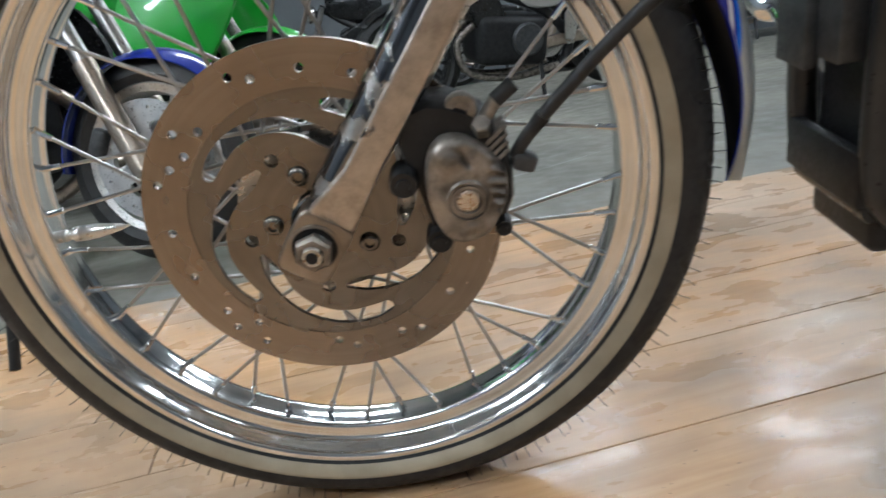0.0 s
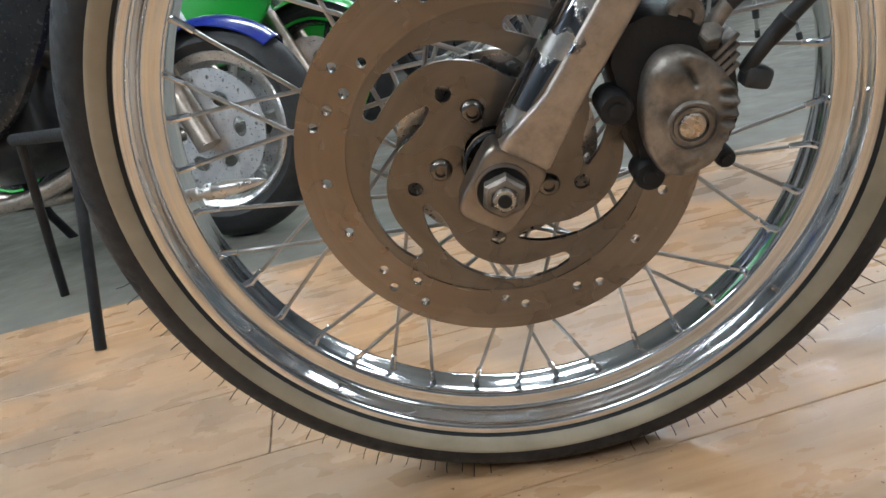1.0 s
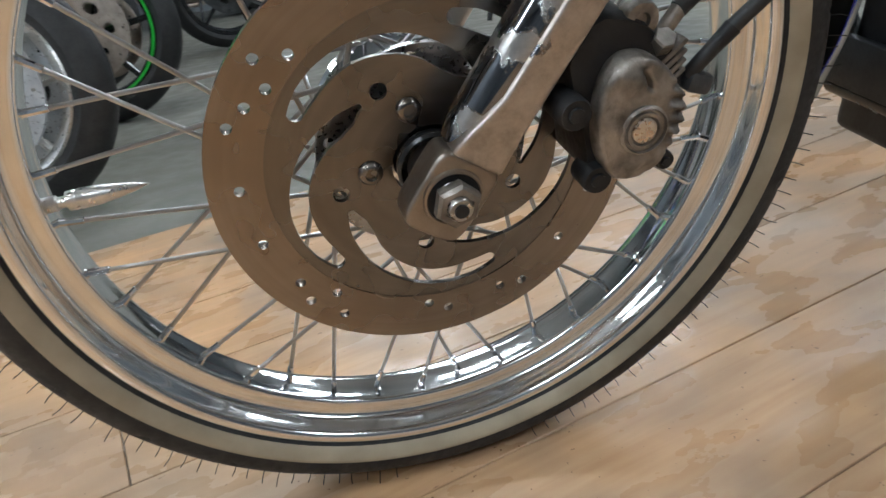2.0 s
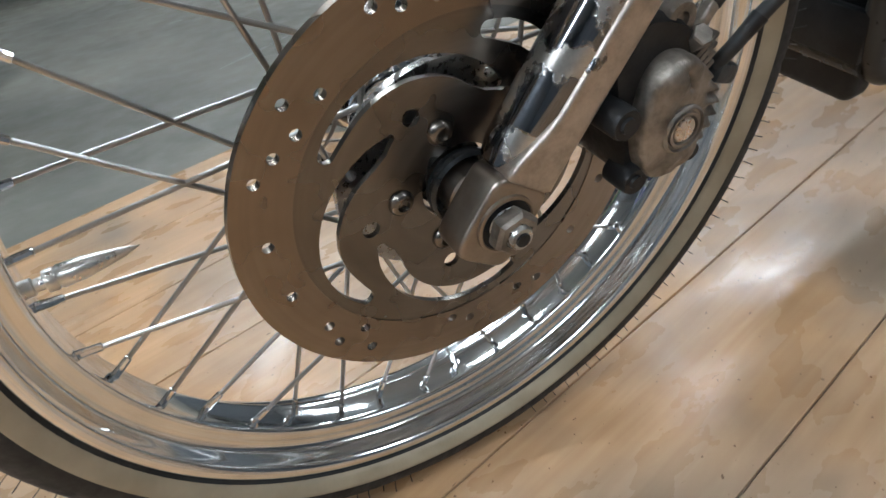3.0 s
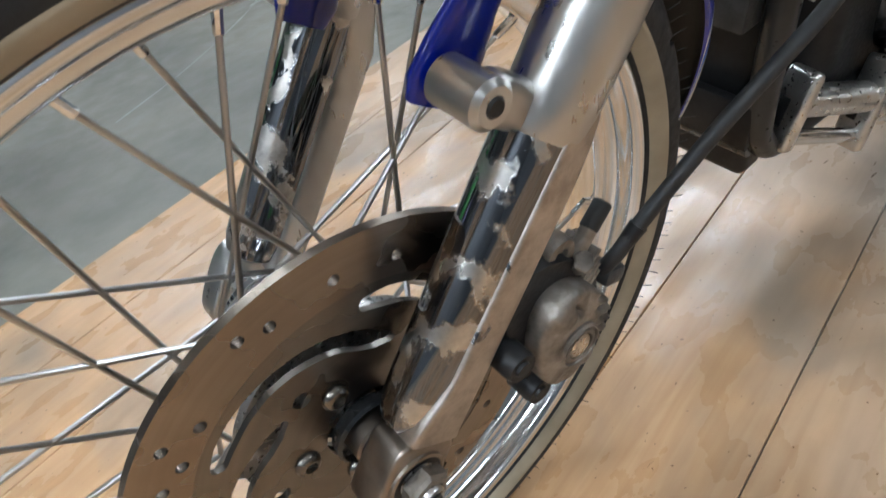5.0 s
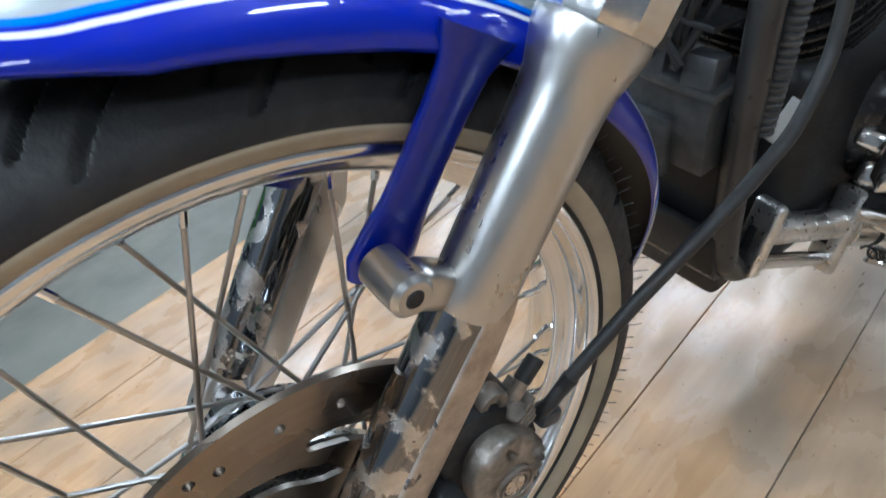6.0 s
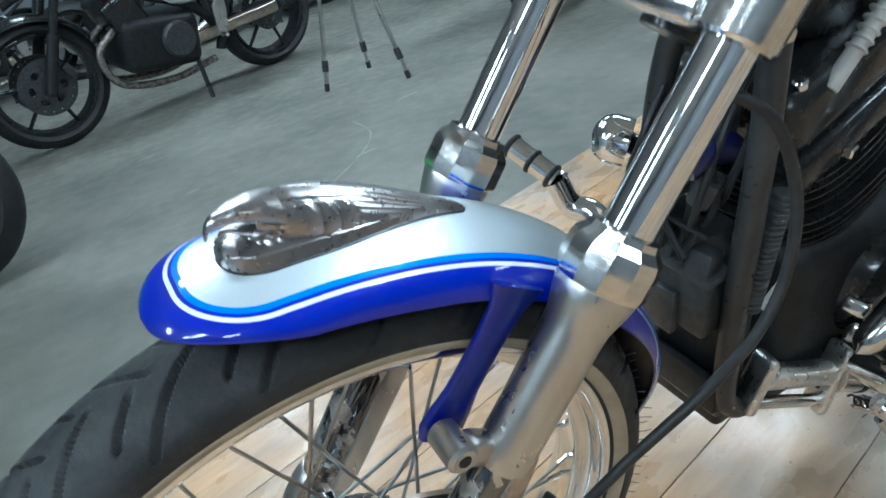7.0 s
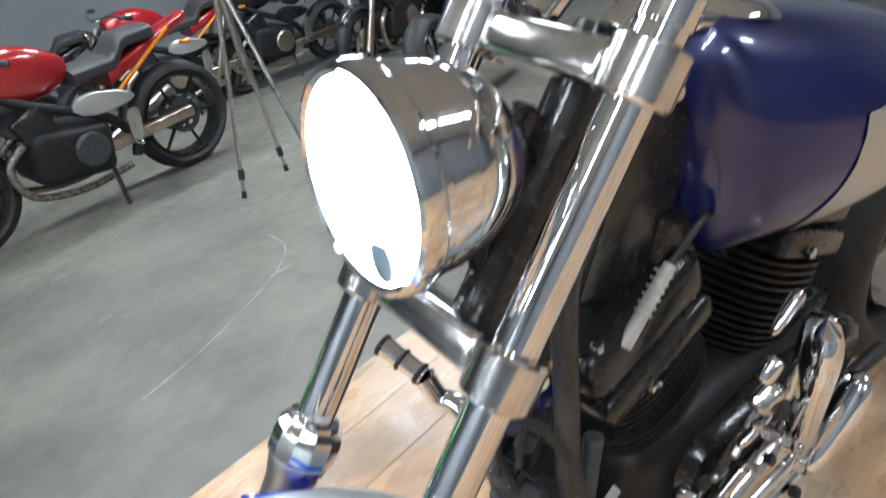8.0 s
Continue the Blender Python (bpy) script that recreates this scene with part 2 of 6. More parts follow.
    links.new(range_node(nodes, links, rr.outputs["Fac"], 0.18, 0.44).outputs["Result"], b.inputs["Roughness"])
    bp = nodes.new("ShaderNodeBump")
    bp.inputs["Strength"].default_value = 0.12
    bp.inputs["Distance"].default_value = 0.0015
    links.new(grain.outputs["Fac"], bp.inputs["Height"])
    links.new(bp.outputs["Normal"], b.inputs["Normal"])
    return m


def fender_paint(name):
    """Blue paint with a silver panel, a light blue line and a pinstripe, laid out by the distance from the panel's edge."""
    m, nodes, links, b = nodes_of(name)
    at = nodes.new("ShaderNodeAttribute")
    at.attribute_name = "panel"
    rp = ramp_node(nodes, links, at.outputs["Fac"], [(0.0, (0.51, 0.555, 0.585)), (0.42, (0.0, 0.16, 0.85)), (0.505, (0.001, 0.013, 0.34)), (0.56, (0.72, 0.74, 0.82)), (0.625, (0.001, 0.013, 0.34)), (0.95, (0.006, 0.006, 0.007))], "CONSTANT")
    links.new(rp.outputs["Color"], b.inputs["Base Color"])
    mt = ramp_node(nodes, links, at.outputs["Fac"], [(0.0, (0.45,) * 3), (0.42, (0.05,) * 3), (0.505, (0.0,) * 3), (0.56, (0.0,) * 3), (0.625, (0.0,) * 3), (0.95, (0.0,) * 3)], "CONSTANT")
    links.new(mt.outputs["Color"], b.inputs["Metallic"])
    fl = noise_node(nodes, links, 900.0, 1.0)
    links.new(range_node(nodes, links, fl.outputs["Fac"], 0.28, 0.42).outputs["Result"], b.inputs["Roughness"])
    b.inputs["Specular IOR Level"].default_value = 0.15
    ct = ramp_node(nodes, links, at.outputs["Fac"], [(0.0, (1, 1, 1)), (0.95, (0.0, 0.0, 0.0))], "CONSTANT")   # bare black underside
    links.new(ct.outputs["Color"], b.inputs["Coat Weight"])
    b.inputs["Coat Roughness"].default_value = 0.03
    return m


def brushed_disc(name, tone_a, tone_b):
    """Ground steel with ring-shaped wear marks, brownish with heat and dust."""
    m, nodes, links, b = nodes_of(name)
    tc = nodes.new("ShaderNodeTexCoord")
    sep = nodes.new("ShaderNodeSeparateXYZ")
    links.new(tc.outputs["Object"], sep.inputs[0])
    ln = nodes.new("ShaderNodeVectorMath")
    ln.operation = "LENGTH"
    cb = nodes.new("ShaderNodeCombineXYZ")
    links.new(sep.outputs["X"], cb.inputs["X"])
    links.new(sep.outputs["Z"], cb.inputs["Y"])
    links.new(cb.outputs[0], ln.inputs[0])
    c2 = nodes.new("ShaderNodeCombineXYZ")
    links.new(ln.outputs["Value"], c2.inputs["X"])
    rings = nodes.new("ShaderNodeTexNoise")
    rings.inputs["Scale"].default_value, rings.inputs["Detail"].default_value = 130.0, 2.0
    links.new(c2.outputs[0], rings.inputs["Vector"])
    cloud = noise_node(nodes, links, 24.0, 2.0)
    rp = ramp_node(nodes, links, rings.outputs["Fac"], [(0.3, tone_a), (0.7, tone_b)])
    rc = ramp_node(nodes, links, cloud.outputs["Fac"], [(0.3, (0.82,) * 3), (0.7, (1, 1, 1))])
    mx = nodes.new("ShaderNodeMix")
    mx.data_type, mx.blend_type = "RGBA", "MULTIPLY"
    mx.inputs["Factor"].default_value = 1.0
    links.new(rp.outputs["Color"], mx.inputs[6])
    links.new(rc.outputs["Color"], mx.inputs[7])
    links.new(mx.outputs[2], b.inputs["Base Color"])
    b.inputs["Metallic"].default_value = 1.0
    links.new(range_node(nodes, links, cloud.outputs["Fac"], 0.23, 0.33).outputs["Result"], b.inputs["Roughness"])
    return m


CHROME = surface("chrome", (0.86, 0.87, 0.885), (0.80, 0.81, 0.825), 30, (0.025, 0.07), 1.0)
RIM_CHROME = surface("rim_chrome", (0.86, 0.87, 0.88), (0.78, 0.79, 0.80), 24, (0.07, 0.17), 1.0)
DUSTY_CHROME = surface("dusty_chrome", (0.74, 0.73, 0.71), (0.60, 0.59, 0.57), 60, (0.08, 0.24), 1.0)
STEEL = surface("steel", (0.55, 0.54, 0.52), (0.42, 0.41, 0.40), 50, (0.22, 0.38), 1.0)
ALLOY = surface("alloy", (0.60, 0.59, 0.57), (0.48, 0.47, 0.46), 22, (0.26, 0.36), 1.0, (0.05, 300), stretch=(1, 1, 0.3))
POLISHED = surface("polished_alloy", (0.80, 0.78, 0.75), (0.68, 0.66, 0.63), 45, (0.24, 0.40), 1.0, (0.05, 300))
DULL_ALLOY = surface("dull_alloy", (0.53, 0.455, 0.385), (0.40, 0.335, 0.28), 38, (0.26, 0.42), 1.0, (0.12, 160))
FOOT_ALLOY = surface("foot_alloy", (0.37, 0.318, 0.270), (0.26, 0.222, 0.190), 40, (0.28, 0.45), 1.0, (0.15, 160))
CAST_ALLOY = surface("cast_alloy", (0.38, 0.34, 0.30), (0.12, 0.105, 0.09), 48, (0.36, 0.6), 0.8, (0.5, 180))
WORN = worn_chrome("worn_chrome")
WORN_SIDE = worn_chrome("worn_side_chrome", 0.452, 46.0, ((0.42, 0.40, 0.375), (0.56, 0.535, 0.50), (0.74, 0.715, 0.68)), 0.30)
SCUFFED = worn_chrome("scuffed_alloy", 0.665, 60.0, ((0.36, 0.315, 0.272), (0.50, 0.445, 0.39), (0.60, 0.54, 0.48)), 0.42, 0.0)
DISC_STEEL = brushed_disc("disc_steel", (0.285, 0.236, 0.196), (0.335, 0.281, 0.235))
CARRIER_STEEL = brushed_disc("carrier_steel", (0.212, 0.190, 0.168), (0.250, 0.225, 0.200))
WHITE_DISC = surface("pale_disc", (0.72, 0.73, 0.74), (0.55, 0.56, 0.58), 30, (0.25, 0.4), 0.7)
RUBBER = surface("rubber", (0.014, 0.014, 0.015), (0.024, 0.024, 0.024), 40, (0.45, 0.65), 0.0, (0.15, 260), spec=0.5)
# dusty tyre rubber, base raised to paint in the headlight's veiling glare
HAZED_DUSTY_RUBBER = surface("hazed_dusty_rubber", (0.014, 0.0145, 0.016), (0.030, 0.030, 0.031), 22, (0.50, 0.75), 0.0, (0.2, 260), spec=0.4)
SPOKE_STEEL = surface("spoke_steel", (0.50, 0.49, 0.48), (0.47, 0.46, 0.45), 8, (0.30, 0.30), 1.0)
WHITEWALL = surface("whitewall", (0.41, 0.35, 0.255), (0.33, 0.28, 0.20), 24, (0.45, 0.62), 0.0, (0.08, 300))
BLACK_PAINT = surface("black_paint", (0.012, 0.0125, 0.013), (0.020, 0.020, 0.021), 20, (0.14, 0.30), 0.0, spec=0.5)
# lighter copy of the black paint; light on the downtubes put into its colour
FRAME_PAINT_LIT = surface("frame_paint_lit", (0.022, 0.023, 0.024), (0.040, 0.040, 0.040), 25, (0.26, 0.42), 0.0, spec=0.5)
BLACK_SATIN = surface("black_satin", (0.012, 0.012, 0.013), (0.024, 0.024, 0.025), 40, (0.34, 0.52), 0.0, (0.15, 250), spec=0.3)
BLACK_PLASTIC = surface("black_plastic", (0.026, 0.028, 0.031), (0.060, 0.062, 0.064), 60, (0.36, 0.55), 0.0, (0.3, 220), spec=0.5)
BLUE_PAINT = surface("blue_paint", (0.001, 0.009, 0.20), (0.001, 0.008, 0.17), 600, (0.26, 0.40), 0.0, coat=1.0, spec=0.15)
TANK_BLUE = surface("tank_blue", (0.003, 0.008, 0.10), (0.003, 0.006, 0.075), 600, (0.26, 0.40), 0.2, coat=1.0)
SILVER_PAINT = surface("silver_paint", (0.55, 0.55, 0.54), (0.48, 0.48, 0.47), 700, (0.3, 0.4), 0.7, coat=1.0)
FENDER_PAINT = fender_paint("fender_paint")
CAP_STEEL = surface("cap_steel", (0.74, 0.66, 0.58), (0.62, 0.54, 0.46), 60, (0.2, 0.4), 1.0)
EAGLE_METAL = surface("eagle_metal", (0.39, 0.365, 0.36), (0.34, 0.318, 0.312), 40, (0.26, 0.32), 1.0)
CONCRETE = surface("concrete", (0.120, 0.117, 0.100), (0.220, 0.208, 0.174), 1.9, (0.38, 0.62), 0.0, (0.25, 60), fine=14)
WALL_PAINT = surface("wall_paint", (0.20, 0.215, 0.23), (0.16, 0.17, 0.185), 1.2, (0.5, 0.7), 0.0, (0.2, 40))
CEILING_PAINT = surface("ceiling_paint", (0.56, 0.59, 0.61), (0.46, 0.49, 0.51), 1.0, (0.6, 0.8))
WOOD = wood_print("wood_plank", (0.65, 0.405, 0.215), (0.53, 0.300, 0.142), (0.32, 0.245, 0.180))
LAMP_WHITE = glow("lamp_white", (0.90, 0.96, 1.0), LAMP_STRENGTH)
LENS_GLOW = glow("headlight_glow", (0.90, 0.96, 1.0), HEADLIGHT_STRENGTH)
RED_PAINT = surface("red_paint", (0.42, 0.012, 0.018), (0.34, 0.01, 0.014), 400, (0.2, 0.32), 0.1, coat=1.0)
GREEN_PAINT = surface("green_paint", (0.03, 0.42, 0.04), (0.02, 0.34, 0.03), 400, (0.2, 0.35), 0.0, coat=1.0)
BIKE_BLUE = surface("bike_blue", (0.012, 0.03, 0.30), (0.01, 0.025, 0.24), 400, (0.2, 0.35), 0.0, coat=1.0)
SEAT_VINYL = surface("seat_vinyl", (0.025, 0.025, 0.026), (0.045, 0.044, 0.043), 80, (0.45, 0.6), 0.0, (0.3, 300))
RED_LENS = surface("red_lens", (0.55, 0.02, 0.015), (0.40, 0.01, 0.01), 60, (0.1, 0.2), 0.0, coat=1.0)
AMBER_LENS = surface("amber_lens", (0.75, 0.25, 0.02), (0.6, 0.18, 0.02), 60, (0.1, 0.2), 0.0, coat=1.0)
GREASE = surface("mark_white", (0.62, 0.61, 0.58), (0.5, 0.49, 0.46), 30, (0.6, 0.8))
LAMP_CAP = surface("lamp_cap", (0.45, 0.62, 0.75), (0.36, 0.52, 0.65), 60, (0.10, 0.2), 0.6, coat=1.0)

# ---- room ----
x0, x1 = ROOM_X
y0, y1 = ROOM_Y
solid("floor", box(x1 - x0, y1 - y0, 0.2, Matrix.Translation(((x0 + x1) / 2, (y0 + y1) / 2, -0.105)), 0), CONCRETE,
      "grey worn concrete workshop floor with pale scratches", "floor", "structure")
for nm, sx, sy, px, py in (("wall_north", x1 - x0 + 0.4, 0.2, (x0 + x1) / 2, y1 + 0.1), ("wall_south", x1 - x0 + 0.4, 0.2, (x0 + x1) / 2, y0 - 0.1),
                           ("wall_west", 0.2, y1 - y0, x0 - 0.1, (y0 + y1) / 2), ("wall_east", 0.2, y1 - y0, x1 + 0.1, (y0 + y1) / 2)):
    solid(nm, box(sx, sy, ROOM_H + 0.2, Matrix.Translation((px, py, ROOM_H / 2 - 0.1)), 0), WALL_PAINT, "plain grey painted workshop wall", "wall", "structure")
solid("ceiling", box(x1 - x0 + 0.4, y1 - y0 + 0.4, 0.15, Matrix.Translation(((x0 + x1) / 2, (y0 + y1) / 2, ROOM_H + 0.075)), 0), CEILING_PAINT,
      "plain light grey workshop ceiling", "ceiling", "structure")


def ceiling_light(px, py, length):
    t = thing("ceiling_light", "unseen white fluorescent ceiling light fixture on the ceiling", "ceiling light", Matrix.Translation((px, py, ROOM_H)), "ceiling lights")
    part("housing", box(length + 0.08, 0.38, 0.05, Matrix.Translation((0, 0, -0.025)), 0.004), WALL_PAINT, t)
    part("diffuser", box(length, 0.30, 0.03, Matrix.Translation((0, 0, -0.065)), 0.006), LAMP_WHITE, t, "glowing white diffuser")


for cx, cy, cl in CEILING_LIGHTS:
    ceiling_light(cx, cy, cl)

# ---- the motorcycle ----
bike = thing("motorcycle", "blue and silver cruiser motorcycle with chrome fork, leaning on side stand", "motorcycle", STAND)


def smooth(a, b, x):
    t = min(1.0, max(0.0, (x - a) / (b - a)))
    return t * t * (3 - 2 * t)


def on_wheel(deg):
    """Turns a piece about the axle; 0 points to the rear, 90 up."""
    return Matrix.Rotation(radians(-deg), 4, "Y")


# front wheel: hub first
hub = Geo()
lathe([(0.010, -0.050), (0.034, -0.050), (0.036, -0.034), (0.066, -0.030), (0.068, -0.027), (0.066, -0.023), (0.040, -0.018), (0.033, -0.008), (0.033, 0.008),
       (0.040, 0.019), (0.066, 0.024), (0.068, 0.028), (0.066, 0.031), (0.036, 0.036), (0.030, 0.072), (0.010, 0.072)], 48,
      Matrix.Translation((0, WHEEL_Y, 0)) @ Matrix.Rotation(radians(-90), 4, "X"), g=hub)
wheel = part("front_wheel", hub, CHROME, bike, "chrome laced wheel hub of the front wheel")

# rim, turned about y: (radius, offset from the middle)
RIM_HALF = [(0.2806, 0.0376), (0.2790, 0.0396), (0.2757, 0.0404), (0.2722, 0.0396), (0.2700, 0.0374), (0.2690, 0.0340), (0.2685, 0.0290), (0.2677, 0.0240), (0.2665, 0.0202), (0.2640, 0.0182),
            (0.2602, 0.0174), (0.2562, 0.0169), (0.2532, 0.0160), (0.2519, 0.0142), (0.2516, 0.0115), (0.2521, 0.0085), (0.2526, 0.0050), (0.2527, 0.0)]
RIM_BACK = [(0.2558, 0.0), (0.2560, 0.0125), (0.2600, 0.0142), (0.2665, 0.0162), (0.2705, 0.0215), (0.2714, 0.0300), (0.2765, 0.0350)]
RIM = [(r, -o) for r, o in RIM_HALF] + [(r, o) for r, o in RIM_HALF[-2::-1]] + [(r, o) for r, o in RIM_BACK[::-1]] + [(r, -o) for r, o in RIM_BACK[1:]]
TURN_Y = Matrix.Translation((0, WHEEL_Y, 0)) @ Matrix.Rotation(radians(-90), 4, "X")
part("rim", lathe(RIM, 200, TURN_Y, closed=True), RIM_CHROME, wheel, "polished chrome rim", 50)

# tyre, with cut grooves in the tread
TYRE_R, N_A, N_S = 0.333, 1680, 96


CARCASS = [(0.2770, 0.0340), (0.2800, 0.0400), (0.2858, 0.0455), (0.2940, 0.0488), (0.3035, 0.0483), (0.3125, 0.0437), (0.3205, 0.0350), (0.3268, 0.0245), (0.3309, 0.0122), (0.3325, 0.0)]


def tyre_section(s):
    """s from -1 at one bead over the crown to 1 at the other: radius and offset."""
    q = (1 - abs(s)) * (len(CARCASS) - 1)
    i = min(int(q), len(CARCASS) - 2)
    f = q - i
    p = [CARCASS[max(i - 1, 0)], CARCASS[i], CARCASS[i + 1], CARCASS[i + 2] if i + 2 < len(CARCASS) else (CARCASS[-2][0], -CARCASS[-2][1])]
    out = [0.5 * (2 * p[1][k] + (p[2][k] - p[0][k]) * f + (2 * p[0][k] - 5 * p[1][k] + 4 * p[2][k] - p[3][k]) * f * f + (3 * p[1][k] - p[0][k] - 3 * p[2][k] + p[3][k]) * f ** 3) for k in (0, 1)]
    return out[0], math.copysign(out[1], s)


def groove(theta, s):
    """Depth of the tread's grooves: long swept cuts and short ones between them."""
    if abs(s) > 0.56:
        return 0.0
    cells = 26
    cell = 2 * math.pi / cells * TYRE_R
    best = 0.0
    for flip in (-1, 1):
        q = s * flip
        if q < -0.05:
            continue
        base = theta * cells / (2 * math.pi) + (0.5 if flip > 0 else 0.0)
        for shift, lo, hi, sweep, wide in ((0.0, -0.05, 0.52, 1.9, 0.0026), (0.5, 0.06, 0.34, 1.5, 0.0021)):
            if not lo < q < hi:
                continue
            ph = (base + shift - sweep * q * (1 - 0.5 * q)) % 1.0
            d = min(ph, 1 - ph) * cell
            end = min(1.0, (q - lo) / 0.03, (hi - q) / 0.03)
            best = max(best, (1 - min(1, max(0, (d - wide) / 0.0012))) * end)
    return best * 0.0050


def tyre_point(i, j):
    th = 2 * math.pi * i / N_A
    s = -1 + 2 * j / (N_S - 1)
    r, y = tyre_section(s)
    r -= groove(th, s)
    return (r * math.cos(th), WHEEL_Y + y, r * math.sin(th))


part("tyre", grid(tyre_point, N_A, N_S, wrap_u=True), HAZED_DUSTY_RUBBER, wheel, "black front tyre with curved tread grooves", 60)


def wall_ring(r_in, r_out, side, lift, n=9):
    """A band that follows the sidewall, a little proud of it."""
    pts = [tyre_section(0.45 + 0.55 * k / 2000) for k in range(2001)]
    pts = [p for p in pts if r_in <= p[0] <= r_out]
    pts = [pts[round(k * (len(pts) - 1) / (n - 1))] for k in range(n)]
    outer = []
    for k, (r, y) in enumerate(pts):
        lf = lift if 0 < k < n - 1 else -0.0006
        outer.append((r, y + lf))
    prof = outer + [(r, y - 0.004) for r, y in reversed(pts)]
    return lathe([(r, side * y) for r, y in prof], 160, TURN_Y, closed=True)


for sd in (-1, 1):
    part("whitewall", wall_ring(0.2806, 0.2945, sd, 0.0009), WHITEWALL, wheel, "cream whitewall band", 60)

# moulding hairs along the near shoulder
hairs = Geo()
rng = random.Random(5)
for k in range(150):
    for s_at, out in ((-0.36, 0.6), (0.36, 0.6)):
        th = 2 * math.pi * (k + rng.uniform(-0.15, 0.15)) / 150
        r, y = tyre_section(s_at)
        p = Vector((r * math.cos(th), WHEEL_Y + y, r * math.sin(th)))
        d = Vector((math.cos(th), math.copysign(out, s_at) + rng.uniform(-0.2, 0.2), math.sin(th))).normalized()
        if 0.9 < th < 3.3:
            continue
        tw = Vector((-math.sin(th), 0, math.cos(th))) * rng.uniform(-0.12, 0.12)
        ln = rng.uniform(0.008, 0.0135)
        if (STAND @ (p + d * ln)).z < 0.002:
            continue
        tube([p - d * 0.001, p + d * ln * 0.5, p + (d + tw).normalized() * ln], 0.00046, 4, hairs)
tagged(part("rubber_hair", hairs, RUBBER, wheel, "fine moulding hairs of a new tyre"), kind="stuff")

# spokes and nipples: four kinds, shared round the wheel
R_NIP, P_TAN, R_FLANGE = 0.2550, 0.0600, 0.0630
NEAR_FLANGE, FAR_FLANGE = -0.0250, 0.0260


def spoke_mesh(sign, side):
    bend = math.asin(P_TAN / R_FLANGE) - math.asin(P_TAN / R_NIP)
    a = sign * bend
    hubp = Vector((R_FLANGE * math.cos(a), WHEEL_Y + (NEAR_FLANGE if side < 0 else FAR_FLANGE), R_FLANGE * math.sin(a)))
    rimp = Vector((R_NIP, WHEEL_Y + side * 0.004, 0))
    d = (hubp - rimp).normalized()
    g = rod(hubp, rimp + d * 0.015, 0.0019, 10, 0.0017)
    rod(hubp + Vector((0, side * 0.005, 0)), hubp - Vector((0, side * 0.001, 0)), 0.0021, 8, None, g)
    n = Geo()
    cyl(0.0031, 0.022, along(rimp - d * 0.004, d), 8, 0.0006, 0.0026, n)
    cyl(0.0046, 0.004, along(rimp - d * 0.002, d), 10, 0.0012, None, n)
    return mesh_of("spoke", g, SPOKE_STEEL), mesh_of("nipple", n, CHROME)


KINDS = {(sg, sd): spoke_mesh(sg, sd) for sg in (-1, 1) for sd in (-1, 1)}
for k in range(40):
    kind = (1 if k % 4 in (0, 3) else -1, -1 if k % 2 else 1)
    turn = on_wheel(4.1 - 9 * k)
    for nm, me in zip(("spoke", "nipple"), KINDS[kind]):
        ob = new(nm, me)
        ob.parent = wheel
        ob.matrix_local = turn
# bullet-shaped valve cap
vd = Vector((1, 0.0, 0.015)).normalized()
vp = Vector((-0.2535, 0.006, -0.003))
valve = lathe([(0.0, 0), (0.0055, 0), (0.0055, 0.006), (0.0040, 0.007), (0.0040, 0.012), (0.0068, 0.013), (0.0072, 0.018), (0.0064, 0.0195), (0.0072, 0.021), (0.0068, 0.034),
               (0.0050, 0.046), (0.0030, 0.057), (0.0, 0.067)], 24, along(vp, vd))
part("valve_cap", valve, POLISHED, wheel, "silver bullet-shaped valve cap")

# brake disc: ring, swirling slots, drilled holes
DRILL = [(-22.2, .1235), (-42.5, .1240), (-62.3, .1315), (-69.6, .1245), (-89.5, .1250), (-96.6, .1180), (-125.8, .132), (-132.2, .118), (-138, .1325), (-145.2, .125), (-164.2, .125),
         (176.4, .1260), (157.6, .1335), (150.8, .1262), (143.5, .1188), (137.8, .1333), (131.5, .1182), (109.5, .1325), (102.9, .1245), (85.4, .1245), (67.2, .1235), (45, .125), (28, .132), (20, .124), (8, .118)]


SLOT_ANGLE = [0, 10, 20, 30, 40, 50, 60, 70, 80, 88]
SLOT_INNER = [61.5, 60.0, 63.5, 71.5, 78.0, 83.5, 87.3, 89.0, 89.6, 91.2]
SLOT_OUTER = [67.0, 74.0, 80.0, 86.5, 92.0, 96.5, 100.4, 102.6, 103.3, 101.8]


def slot(start):
    """A comma-shaped opening that swings outwards from the hub plate to the ring."""
    edge = []
    for row, turn in ((SLOT_INNER, 1), (SLOT_OUTER, -1)):
        pts = [(radians(start + a), np.interp(a, SLOT_ANGLE, row) / 1000) for a in np.arange(0, 88.5, 3.2)[::turn]]
        edge += [(r * math.cos(a), r * math.sin(a)) for a, r in pts]
        tip, mid, w = (start + 88, 0.0965, 0.0053) if turn > 0 else (start, 0.0643, 0.0028)
        for k in range(1, 8):
            q = math.pi * k / 8
            a, r = radians(tip) + turn * 0.9 * w / mid * math.sin(q), mid - turn * w * math.cos(q)
            edge.append((r * math.cos(a), r * math.sin(a)))
    return edge


holes = [slot(-156 + 72 * k) for k in range(5)]
holes += [ring(0.0058, 16, 0.0640 * math.cos(radians(117 + 72 * k)), 0.0628 * math.sin(radians(117 + 72 * k))) for k in range(5)]
holes.append(ring(0.027, 40))
TO_SIDE = Matrix.Translation((0, DISC_Y + 0.0022, 0)) @ pose(0, 0, 0, 90)      # local xy becomes xz, thickness towards -y
disc = part("brake_disc", plate(ring(0.1130, 120), holes, 0.0042, TO_SIDE), CARRIER_STEEL, wheel, "brown-grey steel brake disc with swirling slots", 30)
